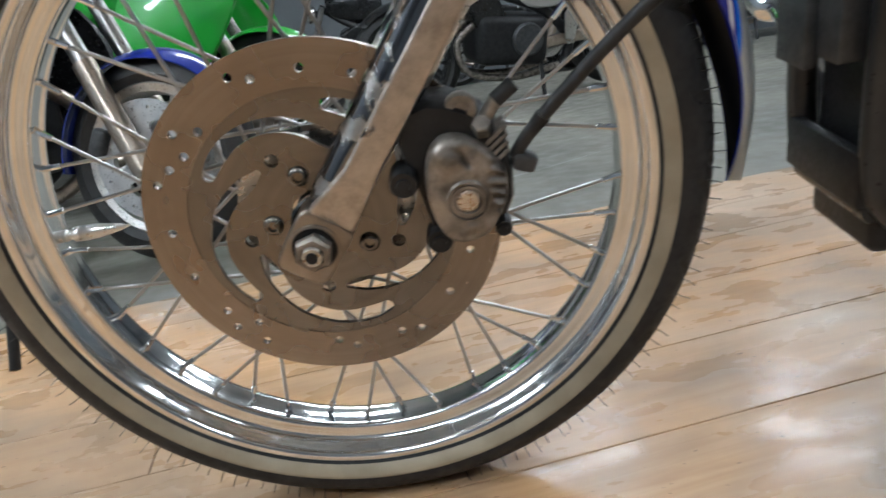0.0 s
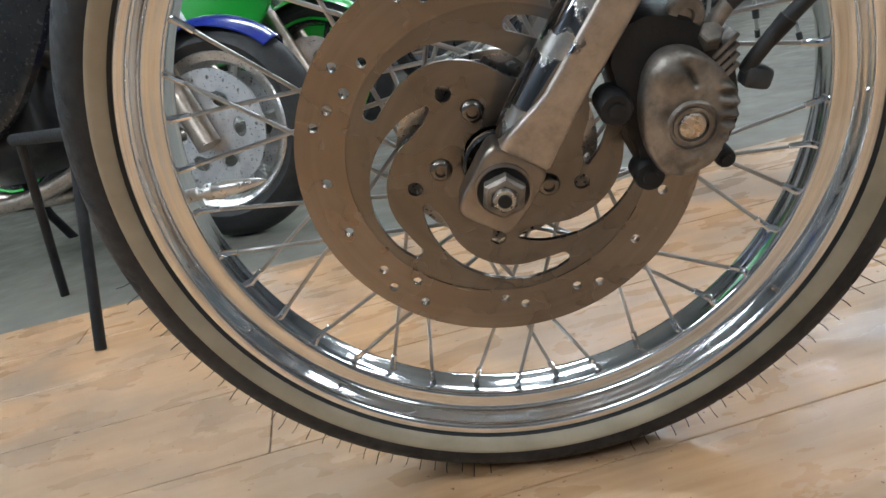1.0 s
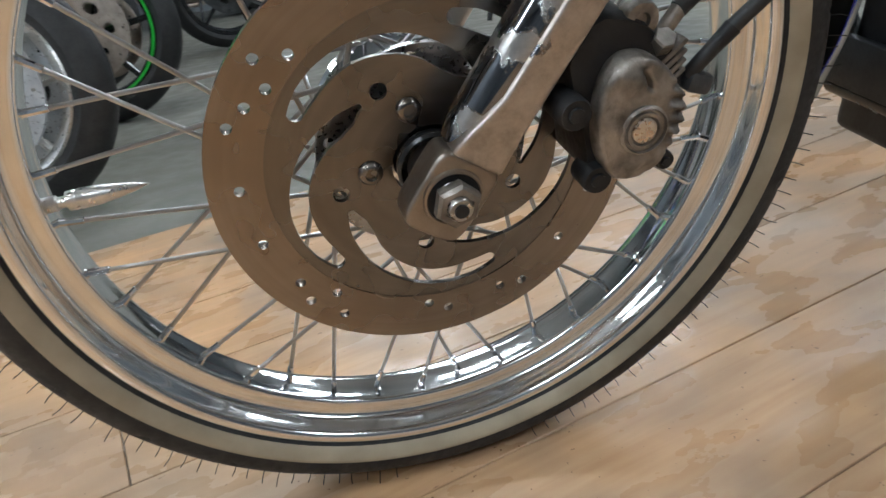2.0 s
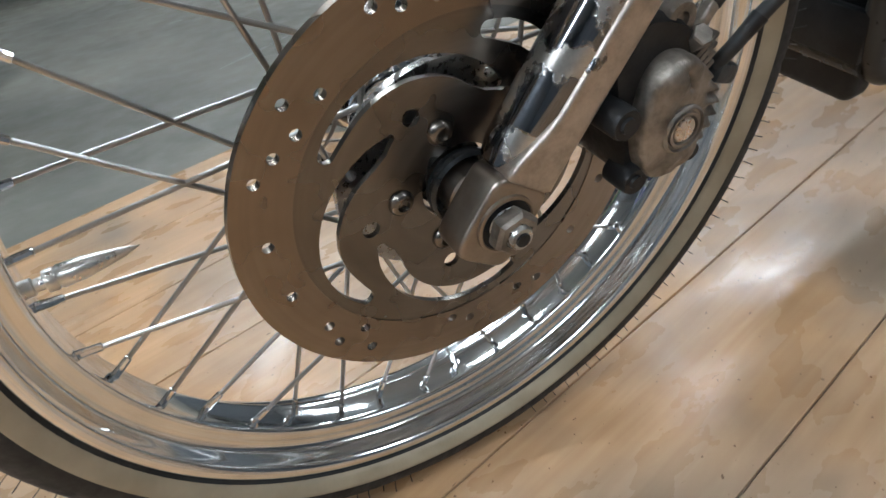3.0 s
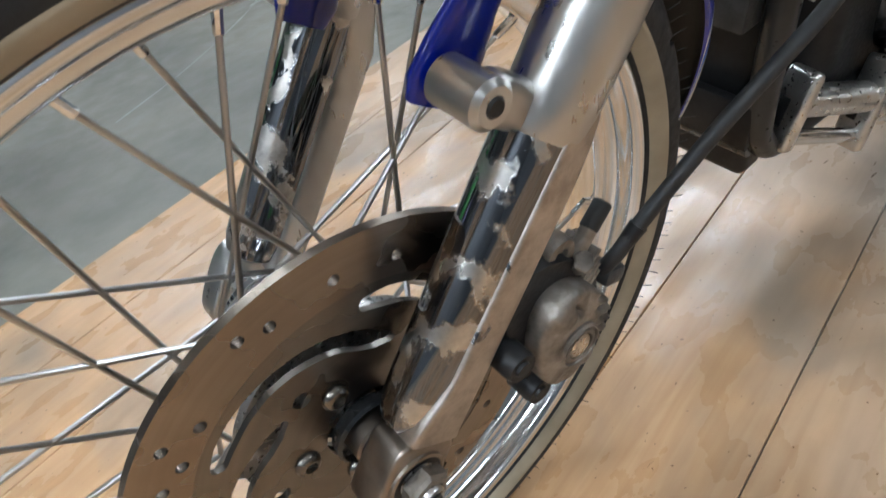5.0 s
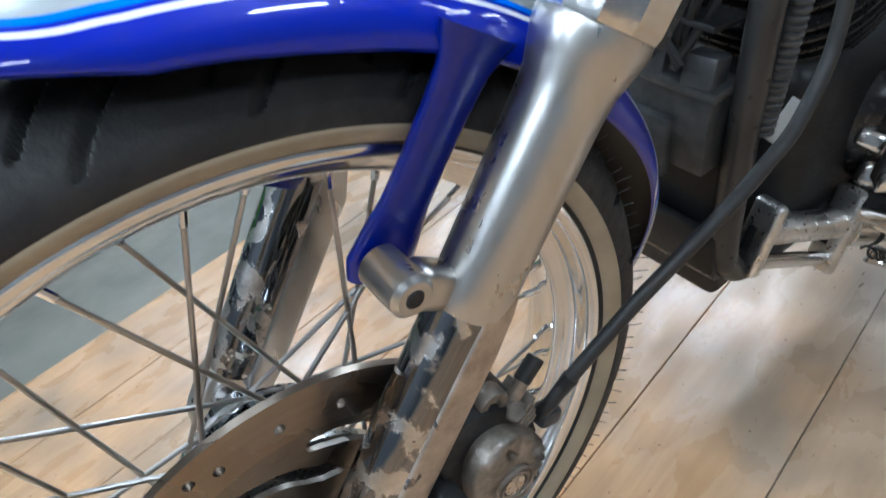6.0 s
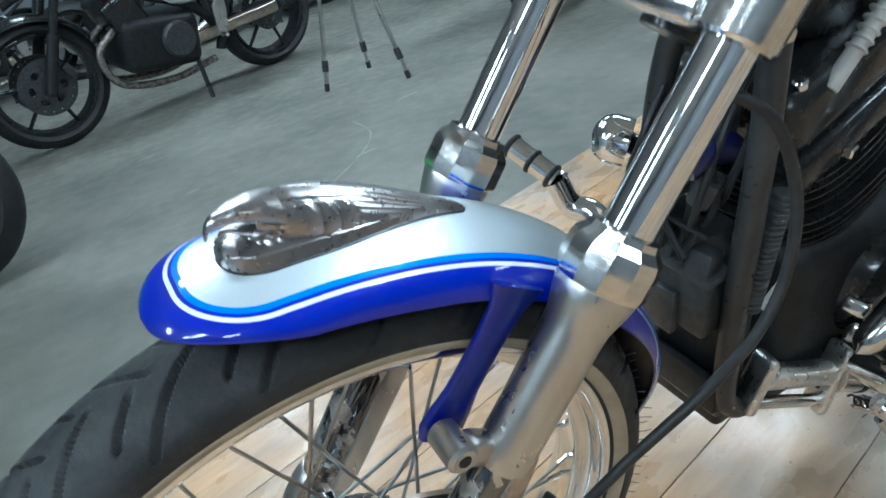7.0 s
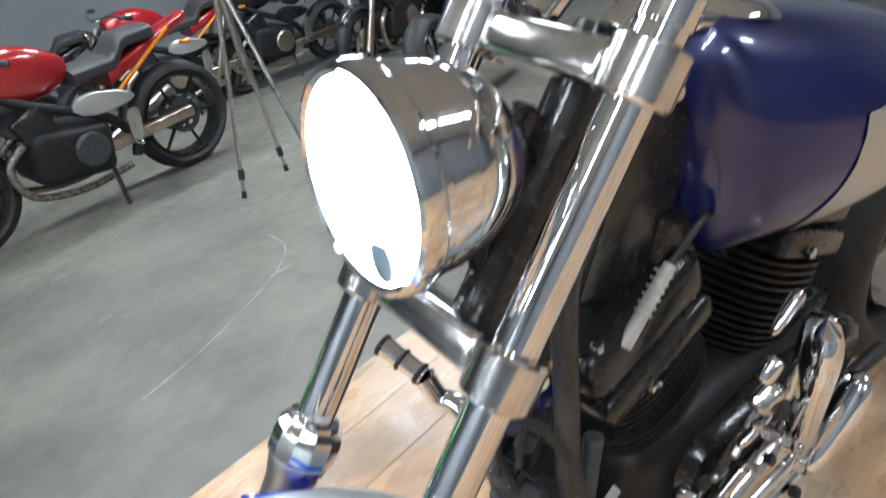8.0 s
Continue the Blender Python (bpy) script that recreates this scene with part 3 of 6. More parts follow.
drilled = [ring(0.0037, 14, r * math.cos(radians(a)), r * math.sin(radians(a))) for a, r in DRILL]
TO_RING = Matrix.Translation((0, DISC_Y + 0.0029, 0)) @ pose(0, 0, 0, 90)
part("friction_ring", plate(ring(0.1462, 140), drilled + [ring(0.1100, 120)], 0.0056, TO_RING), DISC_STEEL, wheel, "drilled brown-grey friction ring", 30)
for k in range(5):
    a = radians(178 - 72 * k)
    p = Vector((0.0418 * math.cos(a), DISC_Y - 0.0022, 0.0418 * math.sin(a)))
    b = lathe([(0.0086, 0.0), (0.0086, 0.0006), (0.0074, 0.0030), (0.0052, 0.0044), (0.0042, 0.0044), (0.0038, 0.0016), (0.0, 0.0016)], 24, along(p, (0, -1, 0)))
    part("disc_bolt", b, CARRIER_STEEL, wheel)
flange = plate(ring(0.0745, 72), [ring(0.0042, 12, 0.066 * math.cos(radians(20 + 36 * k)), 0.066 * math.sin(radians(20 + 36 * k))) for k in range(10)] + [ring(0.030, 32)], 0.006,
               Matrix.Translation((0, WHEEL_Y - 0.0300, 0)) @ pose(0, 0, 0, 90))
part("spoke_flange", flange, STEEL, wheel, "grey steel spoke flange behind the disc", 30)
part("axle", cyl(0.0125, 0.24, along((0, 0.135, 0), (0, -1, 0)), 24), STEEL, wheel)


# ---- fork ----
def fork_at(L, y, off=0.0, side=0.0):
    """A point on a leg: L along it from the axle, off to the rear across it, side outwards."""
    return Vector((0, y + side, 0)) + FORK_DIR * L + Vector((0.801, 0, -0.599)) * off


ACROSS = Vector((0.801, 0, -0.599))


def fork_leg(name, y, out, label):
    m = along((0, y, 0), FORK_DIR)
    lower = lathe([(0.0, 0.022), (0.012, 0.022), (0.0185, 0.027), (0.0212, 0.038), (0.0218, 0.12), (0.0220, 0.214)], 40, m)
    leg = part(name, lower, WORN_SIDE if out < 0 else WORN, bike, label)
    part("upper_slider", lathe([(0.0218, 0.206), (0.0232, 0.210), (0.0238, 0.224), (0.0242, 0.325), (0.0250, 0.337), (0.0285, 0.350), (0.0312, 0.362), (0.0305, 0.3675)], 48, m), ALLOY, leg, "brushed aluminium slider")
    col = lathe([(0.029, 0.3655), (0.0338, 0.3668), (0.0352, 0.371), (0.0352, 0.3925), (0.0336, 0.398), (0.0275, 0.4045), (0.0262, 0.4095), (0.0205, 0.411)], 12, m @ Matrix.Rotation(0.15, 4, "Z"))
    part("collar", col, DUSTY_CHROME, leg, "chrome faceted fork collar", 20)
    part("fork_tube", lathe([(0.0195, 0.40), (0.0195, 0.86)], 40, m), CHROME, leg, "chrome fork tube")
    # axle clamp at the foot
    outline = []
    for i in range(40):
        a = 2 * math.pi * (i + 0.5) / 40
        rx, rz, pw = (0.0222, 0.0278, 0.36) if out < 0 else (0.0195, 0.034, 0.60)
        outline.append((rx * math.copysign(abs(math.cos(a)) ** pw, math.cos(a)) * (1.0 + 0.05 * math.sin(a)), rz * math.copysign(abs(math.sin(a)) ** pw, math.sin(a)) - (0.002 if out < 0 else 0.004)))
    th = 0.0270 if out < 0 else 0.024
    base = Matrix.Translation((0, y - out * 0.006, 0)) @ Matrix(((0.801, 0.599, 0, 0), (0, 0, out, 0), (-0.599, 0.801, 0, 0), (0, 0, 0, 1)))
    bm = bmesh.new()
    vs = [bm.verts.new((px, pz, 0)) for px, pz in outline]
    f = bm.faces.new(vs)
    ex = bmesh.ops.extrude_face_region(bm, geom=[f])
    bmesh.ops.translate(bm, vec=(0, 0, th), verts=[v for v in ex["geom"] if isinstance(v, bmesh.types.BMVert)])
    bmesh.ops.recalc_face_normals(bm, faces=bm.faces[:])
    rims = [e for e in bm.edges if abs(e.verts[0].co.z - e.verts[1].co.z) < 1e-6]
    bmesh.ops.bevel(bm, geom=rims, offset=0.0032, segments=3, profile=0.5, affect="EDGES")
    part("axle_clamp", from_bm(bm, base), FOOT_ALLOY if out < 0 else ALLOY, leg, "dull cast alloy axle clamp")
    # flat rib down the rear of the slider
    if out < 0:
        sections = [(0.0245, 0.0025, 0.0176, 0.0105), (0.0265, 0.0025, 0.0186, 0.0120), (0.040, 0.0030, 0.0168, 0.0124), (0.054, 0.0042, 0.0146, 0.0130), (0.068, 0.0055, 0.0126, 0.0132),
                    (0.190, 0.0055, 0.0118, 0.0130), (0.212, 0.0050, 0.0110, 0.0122), (0.226, 0.0045, 0.0090, 0.0110)]
    else:
        sections = [(0.018, 0.0110, 0.010, 0.008), (0.024, 0.0112, 0.0125, 0.0110), (0.034, 0.0112, 0.0145, 0.0130), (0.190, 0.0112, 0.0145, 0.0130), (0.225, 0.0070, 0.0120, 0.0115), (0.262, 0.0, 0.0090, 0.0080)]

    def rib_pt(i, j):
        L, o, hw, ht = sections[i]
        a = 2 * math.pi * (j + 0.5) / 32
        c, sn = math.cos(a), math.sin(a)
        return fork_at(L, y, o + (0.0 if out < 0 else 0.007 - 0.012 * smooth(0.19, 0.26, L)) + hw * math.copysign(abs(c) ** 0.28, c), out * ((0.0108 if out < 0 else -0.001) + (ht if out < 0 else 0.021) * math.copysign(abs(sn) ** 0.28, sn)))
    rib = grid(rib_pt, len(sections), 32, wrap_v=True)
    rib.f += [tuple(range(32)), tuple(reversed(range(len(rib.v) - 32, len(rib.v))))]
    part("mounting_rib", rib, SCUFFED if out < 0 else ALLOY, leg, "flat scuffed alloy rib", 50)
    # fender lug on the front of the slider
    lug = box(0.030, 0.022, 0.026, Matrix.Translation(fork_at(0.2165, y, -0.030, -out * 0.004)) @ Matrix(((ACROSS.x, 0, FORK_DIR.x, 0), (0, 1, 0, 0), (ACROSS.z, 0, FORK_DIR.z, 0), (0, 0, 0, 1))), 0.007, 3)
    cyl(0.0128, 0.036, along(fork_at(0.2157, y, -0.0495, out * 0.0105), (0, -out, 0)), 28, 0.003, None, lug)
    part("fender_lug", lug, ALLOY, leg, "cast lug that carries the fender strut")
    # solid black plug in place of the shaded bolt hole
    part("lug_hole_shade", cyl(0.0058, 0.006, along(fork_at(0.2157, y, -0.0495, out * 0.0058), (0, out, 0)), 16), BLACK_SATIN, leg, "black plug for the shade in the bolt recess")
    return leg


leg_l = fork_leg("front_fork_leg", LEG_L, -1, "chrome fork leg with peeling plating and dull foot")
leg_r = fork_leg("front_fork_leg", LEG_R, 1, "chrome fork leg with peeling plating and dull foot")
# axle nut and washer
nut = lathe([(0.0, 0.0), (0.0172, 0.0), (0.0172, 0.0020), (0.0, 0.0020)], 32, along((0, -0.1022, 0), (0, -1, 0)))
part("recess_lip", lathe([(0.0170, 0.0), (0.0196, 0.0), (0.0192, 0.0028), (0.0176, 0.0034), (0.0170, 0.0030)], 40, along((0, -0.1022, 0), (0, -1, 0)), closed=True), FOOT_ALLOY, leg_l)
part("axle_washer", nut, BLACK_SATIN, leg_l, "dark recessed washer")
nut = lathe([(0.0, 0.0), (0.0145, 0.0), (0.0152, 0.002), (0.0152, 0.008), (0.0130, 0.0105), (0.0095, 0.0110), (0.0090, 0.0095), (0.0, 0.0095)], 6, along((0, -0.1065, 0), (0, -1, 0), 0.3))
part("axle_nut", nut, CAST_ALLOY, leg_l, "grey steel axle nut", 25)
part("axle_end", lathe([(0.0, 0.0), (0.0080, 0.0), (0.0080, 0.0125), (0.0070, 0.0140), (0.0046, 0.0140)], 24, along((0, -0.1065, 0), (0, -1, 0))), STEEL, leg_l)
# black disc gives the socket's inner shade
part("axle_socket_shade", cyl(0.0046, 0.0030, along((0, -0.1190, 0), (0, -1, 0)), 16, 0.0004), BLACK_SATIN, leg_l)
# hub spacer cup between disc and leg; the hollow's shade is put into both colours
part("spacer_cup", lathe([(0.012, 0), (0.0245, 0), (0.0255, 0.008), (0.0235, 0.010), (0.0215, 0.004), (0.012, 0.004)], 32, along((0, -0.053, 0), (0, -1, 0))), BLACK_PAINT, wheel, "spacer cup blackened for the dark hollow")
part("hub_spacer", cyl(0.018, 0.02, along((0, -0.052, 0), (0, -1, 0)), 28), FOOT_ALLOY, wheel)


def clamp(L, name, thick, label, colour):
    """A triple clamp: two split rings and the bridge between them."""
    g = Geo()
    for y in (LEG_L, LEG_R):
        m = along(fork_at(L - thick / 2, y), FORK_DIR)
        lathe([(0.0196, 0), (0.0275, 0), (0.0300, 0.003), (0.0300, thick - 0.003), (0.0275, thick), (0.0196, thick)], 32, m, g=g)
    rm = Matrix(((FORK_DIR.x, 0, ACROSS.x, 0), (0, 1, 0, 0), (FORK_DIR.z, 0, ACROSS.z, 0), (0, 0, 0, 1)))
    mid = fork_at(L, (LEG_L + LEG_R) / 2, 0.012)
    box(thick * 0.85, LEG_R - LEG_L - 0.05, 0.052, Matrix.Translation(mid) @ rm, 0.010, 3, g)
    cl = part(name, g, colour, bike, label)
    for y, o in ((LEG_L, -1), (LEG_R, 1)):
        e = box(thick * 0.9, 0.026, 0.028, Matrix.Translation(fork_at(L, y, 0.029, -o * 0.002)) @ rm, 0.006, 3)
        cyl(0.006, 0.034, along(fork_at(L, y, 0.036, o * 0.013), (0, -o, 0)), 14, 0.001, None, e)
        part("pinch_boss", e, colour, cl)
    return cl


clamp(0.568, "lower_triple_clamp", 0.044, "polished alloy lower triple clamp", DUSTY_CHROME)
clamp(0.810, "upper_triple_clamp", 0.044, "polished alloy upper triple clamp", DUSTY_CHROME)
for y in (LEG_L, LEG_R):
    part("fork_cap", lathe([(0.0, 0.872), (0.016, 0.872), (0.0215, 0.868), (0.0215, 0.845), (0.0, 0.845)], 24, along((0, y, 0), FORK_DIR)), CHROME, leg_l if y == LEG_L else leg_r)
# steering stem, risers and handlebar
stem = rod(fork_at(0.545, 0.009, 0.050), fork_at(0.845, 0.009, 0.050), 0.026, 24)
part("steering_head", stem, BLACK_PAINT, bike, "black steering head of the frame")
bars = Geo()
for y in (-0.030, 0.060):
    rod(fork_at(0.835, y, 0.020), fork_at(0.930, y, 0.055), 0.0175, 20, 0.016, bars)
tube(spline([(0.70, -0.42, 0.80), (0.64, -0.30, 0.80), (0.625, -0.16, 0.79), (0.620, -0.04, 0.765), (0.620, 0.07, 0.765), (0.625, 0.19, 0.79), (0.64, 0.33, 0.80), (0.70, 0.45, 0.80)], 6), 0.0127, 14, bars)
part("handlebar", bars, CHROME, bike, "chrome handlebar on risers")

# ---- front fender ----
TH_TIP, TH_END, RIDGE, HALF_W, SKIRT = 100.2, -8.0, 0.3725, 0.0665, 0.040
FENDER_Y = 0.012


def fender_dims(th):
    front = min(1.0, max(0.0, (TH_TIP - th) / 14.0))
    rear = min(1.0, max(0.0, (th - TH_END) / 50.0))
    w = HALF_W * max(0.0, 1 - (1 - front) ** 2.2) ** 0.5 * max(0.0, math.sin(math.pi / 2 * rear)) ** 0.9 + 0.0006
    nose = max(0.0, 1 - front * 2.1)
    d = SKIRT * (0.14 + 0.86 * min(1.0, front * 0.95) ** 0.75) * (0.30 + 0.70 * smooth(TH_END, 46, th)) * (1 - 0.36 * smooth(70, 99, th))
    r = RIDGE - 0.011 * (1 - math.sqrt(1 - nose * nose)) - 0.006 * (1 - rear) ** 2
    return w, d, r


def fender_surface(th, u, inset=0.0):
    w, d, r = fender_dims(th)
    a = u * math.pi / 2
    w, d = max(w - inset, 0.0005), d
    y = w * math.sin(a)
    rr = r - inset - d * (1 - math.cos(a))
    t = radians(th)
    return Vector((rr * math.cos(t), FENDER_Y + y, rr * math.sin(t)))


NT, NU = 220, 81
fg = Geo()


def fender_vertex(i, j):
    th = TH_TIP + (TH_END - TH_TIP) * (i / (NT - 1)) ** 1.15
    if j < NU:
        return fender_surface(th, -1 + 2 * j / (NU - 1))
    return fender_surface(th, 1 - 2 * (j - NU) / (NU - 1), 0.0022)


grid(fender_vertex, NT, 2 * NU, fg, wrap_v=True)
fender = part("front_fender", fg, FENDER_PAINT, bike, "glossy blue front fender with silver panel and pinstripes", 40)
vals = []
PANEL_HALF, PANEL_TIP, PANEL_ROUND = 0.0535, 95.6, 0.046
for i in range(NT):
    th = TH_TIP + (TH_END - TH_TIP) * (i / (NT - 1)) ** 1.15
    arc = [0.0]
    pts = [fender_surface(th, k / 40) for k in range(41)]
    for a, b in zip(pts, pts[1:]):
        arc.append(arc[-1] + (b - a).length)
    for j in range(2 * NU):
        u = abs(-1 + 2 * j / (NU - 1)) if j < NU else 1.0
        s = arc[min(40, round(u * 40))]
        t = radians(th - PANEL_TIP) * RIDGE
        q = (s - (PANEL_HALF - PANEL_ROUND), t + PANEL_ROUND)
        dist = math.hypot(max(q[0], 0), max(q[1], 0)) + min(max(q[0], q[1]), 0) - PANEL_ROUND
        vals.append(min(0.9, max(0.0, 0.5 + dist * 20)) if j < NU else (1.0 if NU < j < 2 * NU - 1 else 0.9))
fender.data.attributes.new("panel", "FLOAT", "POINT").data.foreach_set("value", vals)
# blue struts from the fender down to the lugs
for y, o in ((LEG_L, -1), (LEG_R, 1)):
    top = fender_surface(60.6, 0.93 * o)
    foot = fork_at(0.2140, y, -0.0400, -o * 0.034)
    mid = top.lerp(foot, 0.5)
    g = Geo()
    dirv = (foot - top).normalized()
    perp = Vector((dirv.z, 0, -dirv.x))
    widths = [0.026, 0.0172, 0.0152, 0.0148, 0.0155, 0.0195, 0.0215, 0.016]
    fr = [-0.06, 0.10, 0.28, 0.5, 0.72, 0.88, 1.02, 1.12]

    def strut_point(i, j):
        c = top.lerp(foot, fr[i])
        a = 2 * math.pi * j / 16
        return c + perp * (widths[i] * math.copysign(abs(math.cos(a)) ** 0.6, math.cos(a))) + Vector((0, 1, 0)) * (0.0045 * math.copysign(abs(math.sin(a)) ** 0.6, math.sin(a)))
    grid(strut_point, 8, 16, g, wrap_v=True)
    g.f.append(tuple(reversed(range(len(g.v) - 128, len(g.v) - 112))))
    g.f.append(tuple(range(len(g.v) - 16, len(g.v))))
    part("fender_strut", g, BLUE_PAINT, fender, "blue painted fender strut", 50)

# eagle ornament on the fender's crown, one sculpted mesh
E_TIP, E_LEN = 91.2, 0.184


def on_crown(s, y, h):
    """s back along the crown from the ornament's front, y across, h above."""
    th = radians(E_TIP) - s / RIDGE
    r = RIDGE - 0.0035 * (y / 0.028) ** 2 + h
    return (r * math.cos(th), FENDER_Y + y, r * math.sin(th))


eg = Geo()


def base_half(s):
    f = s / E_LEN
    nose = math.sqrt(max(0.0, 1 - (1 - min(1.0, (s + 0.001) / 0.030)) ** 2))
    return 0.0275 * nose * (1 - 0.86 * smooth(0.30, 1.10, f)) * math.sqrt(max(0.0, 1 - (1 - min(1.0, (1 - f) / 0.06)) ** 2)) + 0.0004


def plinth_rise(s):
    """Height of the plinth's flat flank, swollen at the front, low at the tail."""
    return np.interp(s, [-0.001, 0.001, 0.004, 0.010, 0.017, 0.026, 0.040, 0.070, 0.110, 0.150, E_LEN], [0.003, 0.0065, 0.0098, 0.0116, 0.0112, 0.0104, 0.0100, 0.0092, 0.0072, 0.0050, 0.0022])


def base_pt(i, j):
    """A plinth with flat leaning flanks and a raised bead along their upper edge."""
    s = -0.001 + (E_LEN + 0.001) * (i / 79) ** 1.2
    w = base_half(s)
    rise = plinth_rise(s)
    prof = ((1.00, -0.10), (1.00, 0.08), (0.985, 0.14), (0.905, 0.86), (0.885, 0.97), (0.855, 1.0), (0.825, 0.95), (0.80, 0.88), (0.45, 1.0), (0.0, 1.05))
    k = j if j < 10 else 18 - j
    return on_crown(s, (1 if j < 10 else -1) * w * prof[k][0], rise * prof[k][1])


grid(base_pt, 80, 19, eg)
NS, NA = 170, 121
CREST_S = [0.012, 0.022, 0.034, 0.050, 0.066, 0.082, 0.100, 0.120, 0.145, 0.165, 0.181]
CREST_H = [0.0300, 0.0345, 0.0362, 0.0352, 0.0322, 0.0282, 0.0230, 0.0174, 0.0110, 0.0070, 0.0035]
CREST_W = [0.0060, 0.0090, 0.0135, 0.0190, 0.0218, 0.0218, 0.0196, 0.0160, 0.0112, 0.0074, 0.0036]


def crest_raw(s, a):
    """The swept-back crest without its relief: a from one lower edge over the top to the other."""
    top, w = np.interp(s, CREST_S, CREST_H), np.interp(s, CREST_S, CREST_W)
    low = 0.85 * plinth_rise(s) + 0.0100 * (1 - smooth(0.026, 0.046, s))
    low = min(low, top - 0.0006)
    c, sn = math.cos(a), math.sin(a)
    return Vector(on_crown(s, w * math.copysign(abs(sn) ** 0.95, sn), low + (top - low) * abs(c) ** 0.85)), w


def crest_pt(i, j):
    s = 0.0265 + (0.181 - 0.0265) * i / (NS - 1)
    a = math.pi * (-0.5 + j / (NA - 1))
    p, w = crest_raw(s, a)
    q = abs(a)
    # long feathers that sweep down from the crown towards the plinth
    lane = 4.3 * (q - 7.5 * (s - 0.09)) - 0.25
    edge = lane - math.floor(lane)
    bump = 0.0019 * (edge - 0.5 - 1.0 * smooth(0.68, 1.0, edge)) * smooth(0.076, 0.100, s) * smooth(0.12, 0.35, q) * (w / 0.020)
    # three hooked plumes behind the cheek
    bow = (s - 0.0455 - 0.0075 * math.sin(2.2 * (q - 0.45))) / 0.0125
    hook = bow - math.floor(bow)
    bump += 0.0038 * (math.sin(math.pi * hook) ** 0.7 - 0.55) * smooth(0.0, 0.12, bow) * (1 - smooth(2.9, 3.05, bow)) * smooth(0.56, 0.74, q) * (1 - 0.6 * smooth(1.30, 1.50, q))
    # a groove under the smooth crown
    bump -= 0.0010 * math.exp(-((q - 0.58) / 0.07) ** 2) * smooth(0.034, 0.046, s) * (1 - smooth(0.078, 0.096, s))
    du = crest_raw(s + 0.0008, a)[0] - crest_raw(s - 0.0008, a)[0]
    da = crest_raw(s, min(a + 0.02, 1.57))[0] - crest_raw(s, max(a - 0.02, -1.57))[0]
    n = da.cross(du)
    if n.length < 1e-12:
        return p
    n.normalize()
    if n.dot(p - Vector(on_crown(s, 0, 0.002))) < 0:
        n = -n
    return p + n * bump


grid(crest_pt, NS, NA, eg)
# hooked upper beak and face: s, lower edge, upper edge, half width
BEAK_S = [-0.0030, -0.0018, 0.0010, 0.0050, 0.0110, 0.0190, 0.0280, 0.0350, 0.0430]
BEAK_LOW = [0.0175, 0.0178, 0.0240, 0.0272, 0.0270, 0.0250, 0.0215, 0.0180, 0.0140]
BEAK_TOP = [0.0205, 0.0248, 0.0296, 0.0328, 0.0345, 0.0358, 0.0366, 0.0362, 0.0345]
BEAK_W = [0.0010, 0.0024, 0.0040, 0.0054, 0.0074, 0.0102, 0.0136, 0.0158, 0.0172]


def beak_pt(i, j):
    s = -0.0030 + 0.0460 * (i / 47) ** 1.25
    lo, hi, w = (np.interp(s, BEAK_S, row) for row in (BEAK_LOW, BEAK_TOP, BEAK_W))
    a = 2 * math.pi * j / 48
    c, sn = math.cos(a), math.sin(a)
    lip = 0.0010 * math.exp(-((c + 0.72) / 0.13) ** 2) * smooth(0.002, 0.008, s)
    nostril = 0.0020 * math.exp(-((s - 0.0080) / 0.0022) ** 2 - ((c - 0.0) / 0.28) ** 2)
    # brow ridge that runs back and down over a sunken eye
    brow = 0.0013 * math.exp(-((c - 0.80 + 32 * (s - 0.016)) / 0.16) ** 2) * smooth(0.012, 0.017, s) * (1 - smooth(0.034, 0.042, s))
    eye = 0.0022 * math.exp(-((s - 0.0330) / 0.0036) ** 2 - ((c - 0.42) / 0.17) ** 2)
    ball = 0.0018 * math.exp(-((s - 0.0330) / 0.0016) ** 2 - ((c - 0.42) / 0.08) ** 2)
    ww = w + lip - nostril + brow - eye + ball
    return on_crown(s, ww * math.copysign(abs(sn) ** 0.75, sn), (lo + hi) / 2 + (hi - lo) / 2 * math.copysign(abs(c) ** 0.8, c))


grid(beak_pt, 48, 48, eg, wrap_v=True)


def jaw_pt(i, j):
    f = i / 23
    s = 0.0065 + 0.034 * f
    a = 2 * math.pi * j / 20
    h = 0.0192 - 0.0030 * smooth(0.0, 0.6, f) + 0.0012 * (1 - smooth(0, 0.15, f))
    t = 0.0006 + 0.0026 * smooth(0.0, 0.7, f)
    w = 0.0015 + 0.0118 * smooth(0, 0.65, f)
    return on_crown(s, w * math.sin(a), h + t * math.cos(a))


grid(jaw_pt, 24, 20, eg, wrap_v=True)


def throat_pt(i, j):
    """Ruffled throat feathers between the plinth and the jaw."""
    f = i / 19
    a = 2 * math.pi * j / 72
    ruffle = 0.0009 * math.sin(13 * a + 1.2 * f)
    r = 0.0150 - 0.0022 * math.sin(math.pi * f) + ruffle
    return on_crown(0.034 + 1.15 * r * math.cos(a) + 0.004 * f, (1.25 - 0.2 * f) * r * math.sin(a), 0.008 + 0.0085 * f)


grid(throat_pt, 20, 72, eg, wrap_v=True)
part("ornament", eg, EAGLE_METAL, fender, "dark chrome eagle head ornament with swept feathers", 50)


def gasket_pt(i, j):
    u = i / 63
    w = base_half(-0.001 + (E_LEN + 0.001) * u) + 0.0011
    k = ((1, -0.0012), (1, 0.0010), (0.93, 0.0014), (-0.93, 0.0014), (-1, 0.0010), (-1, -0.0012))[j]
    return on_crown(-0.0018 + (E_LEN + 0.0026) * u, w * k[0], k[1])


part("ornament_gasket", grid(gasket_pt, 64, 6), RUBBER, fender, "thin black gasket under the ornament")

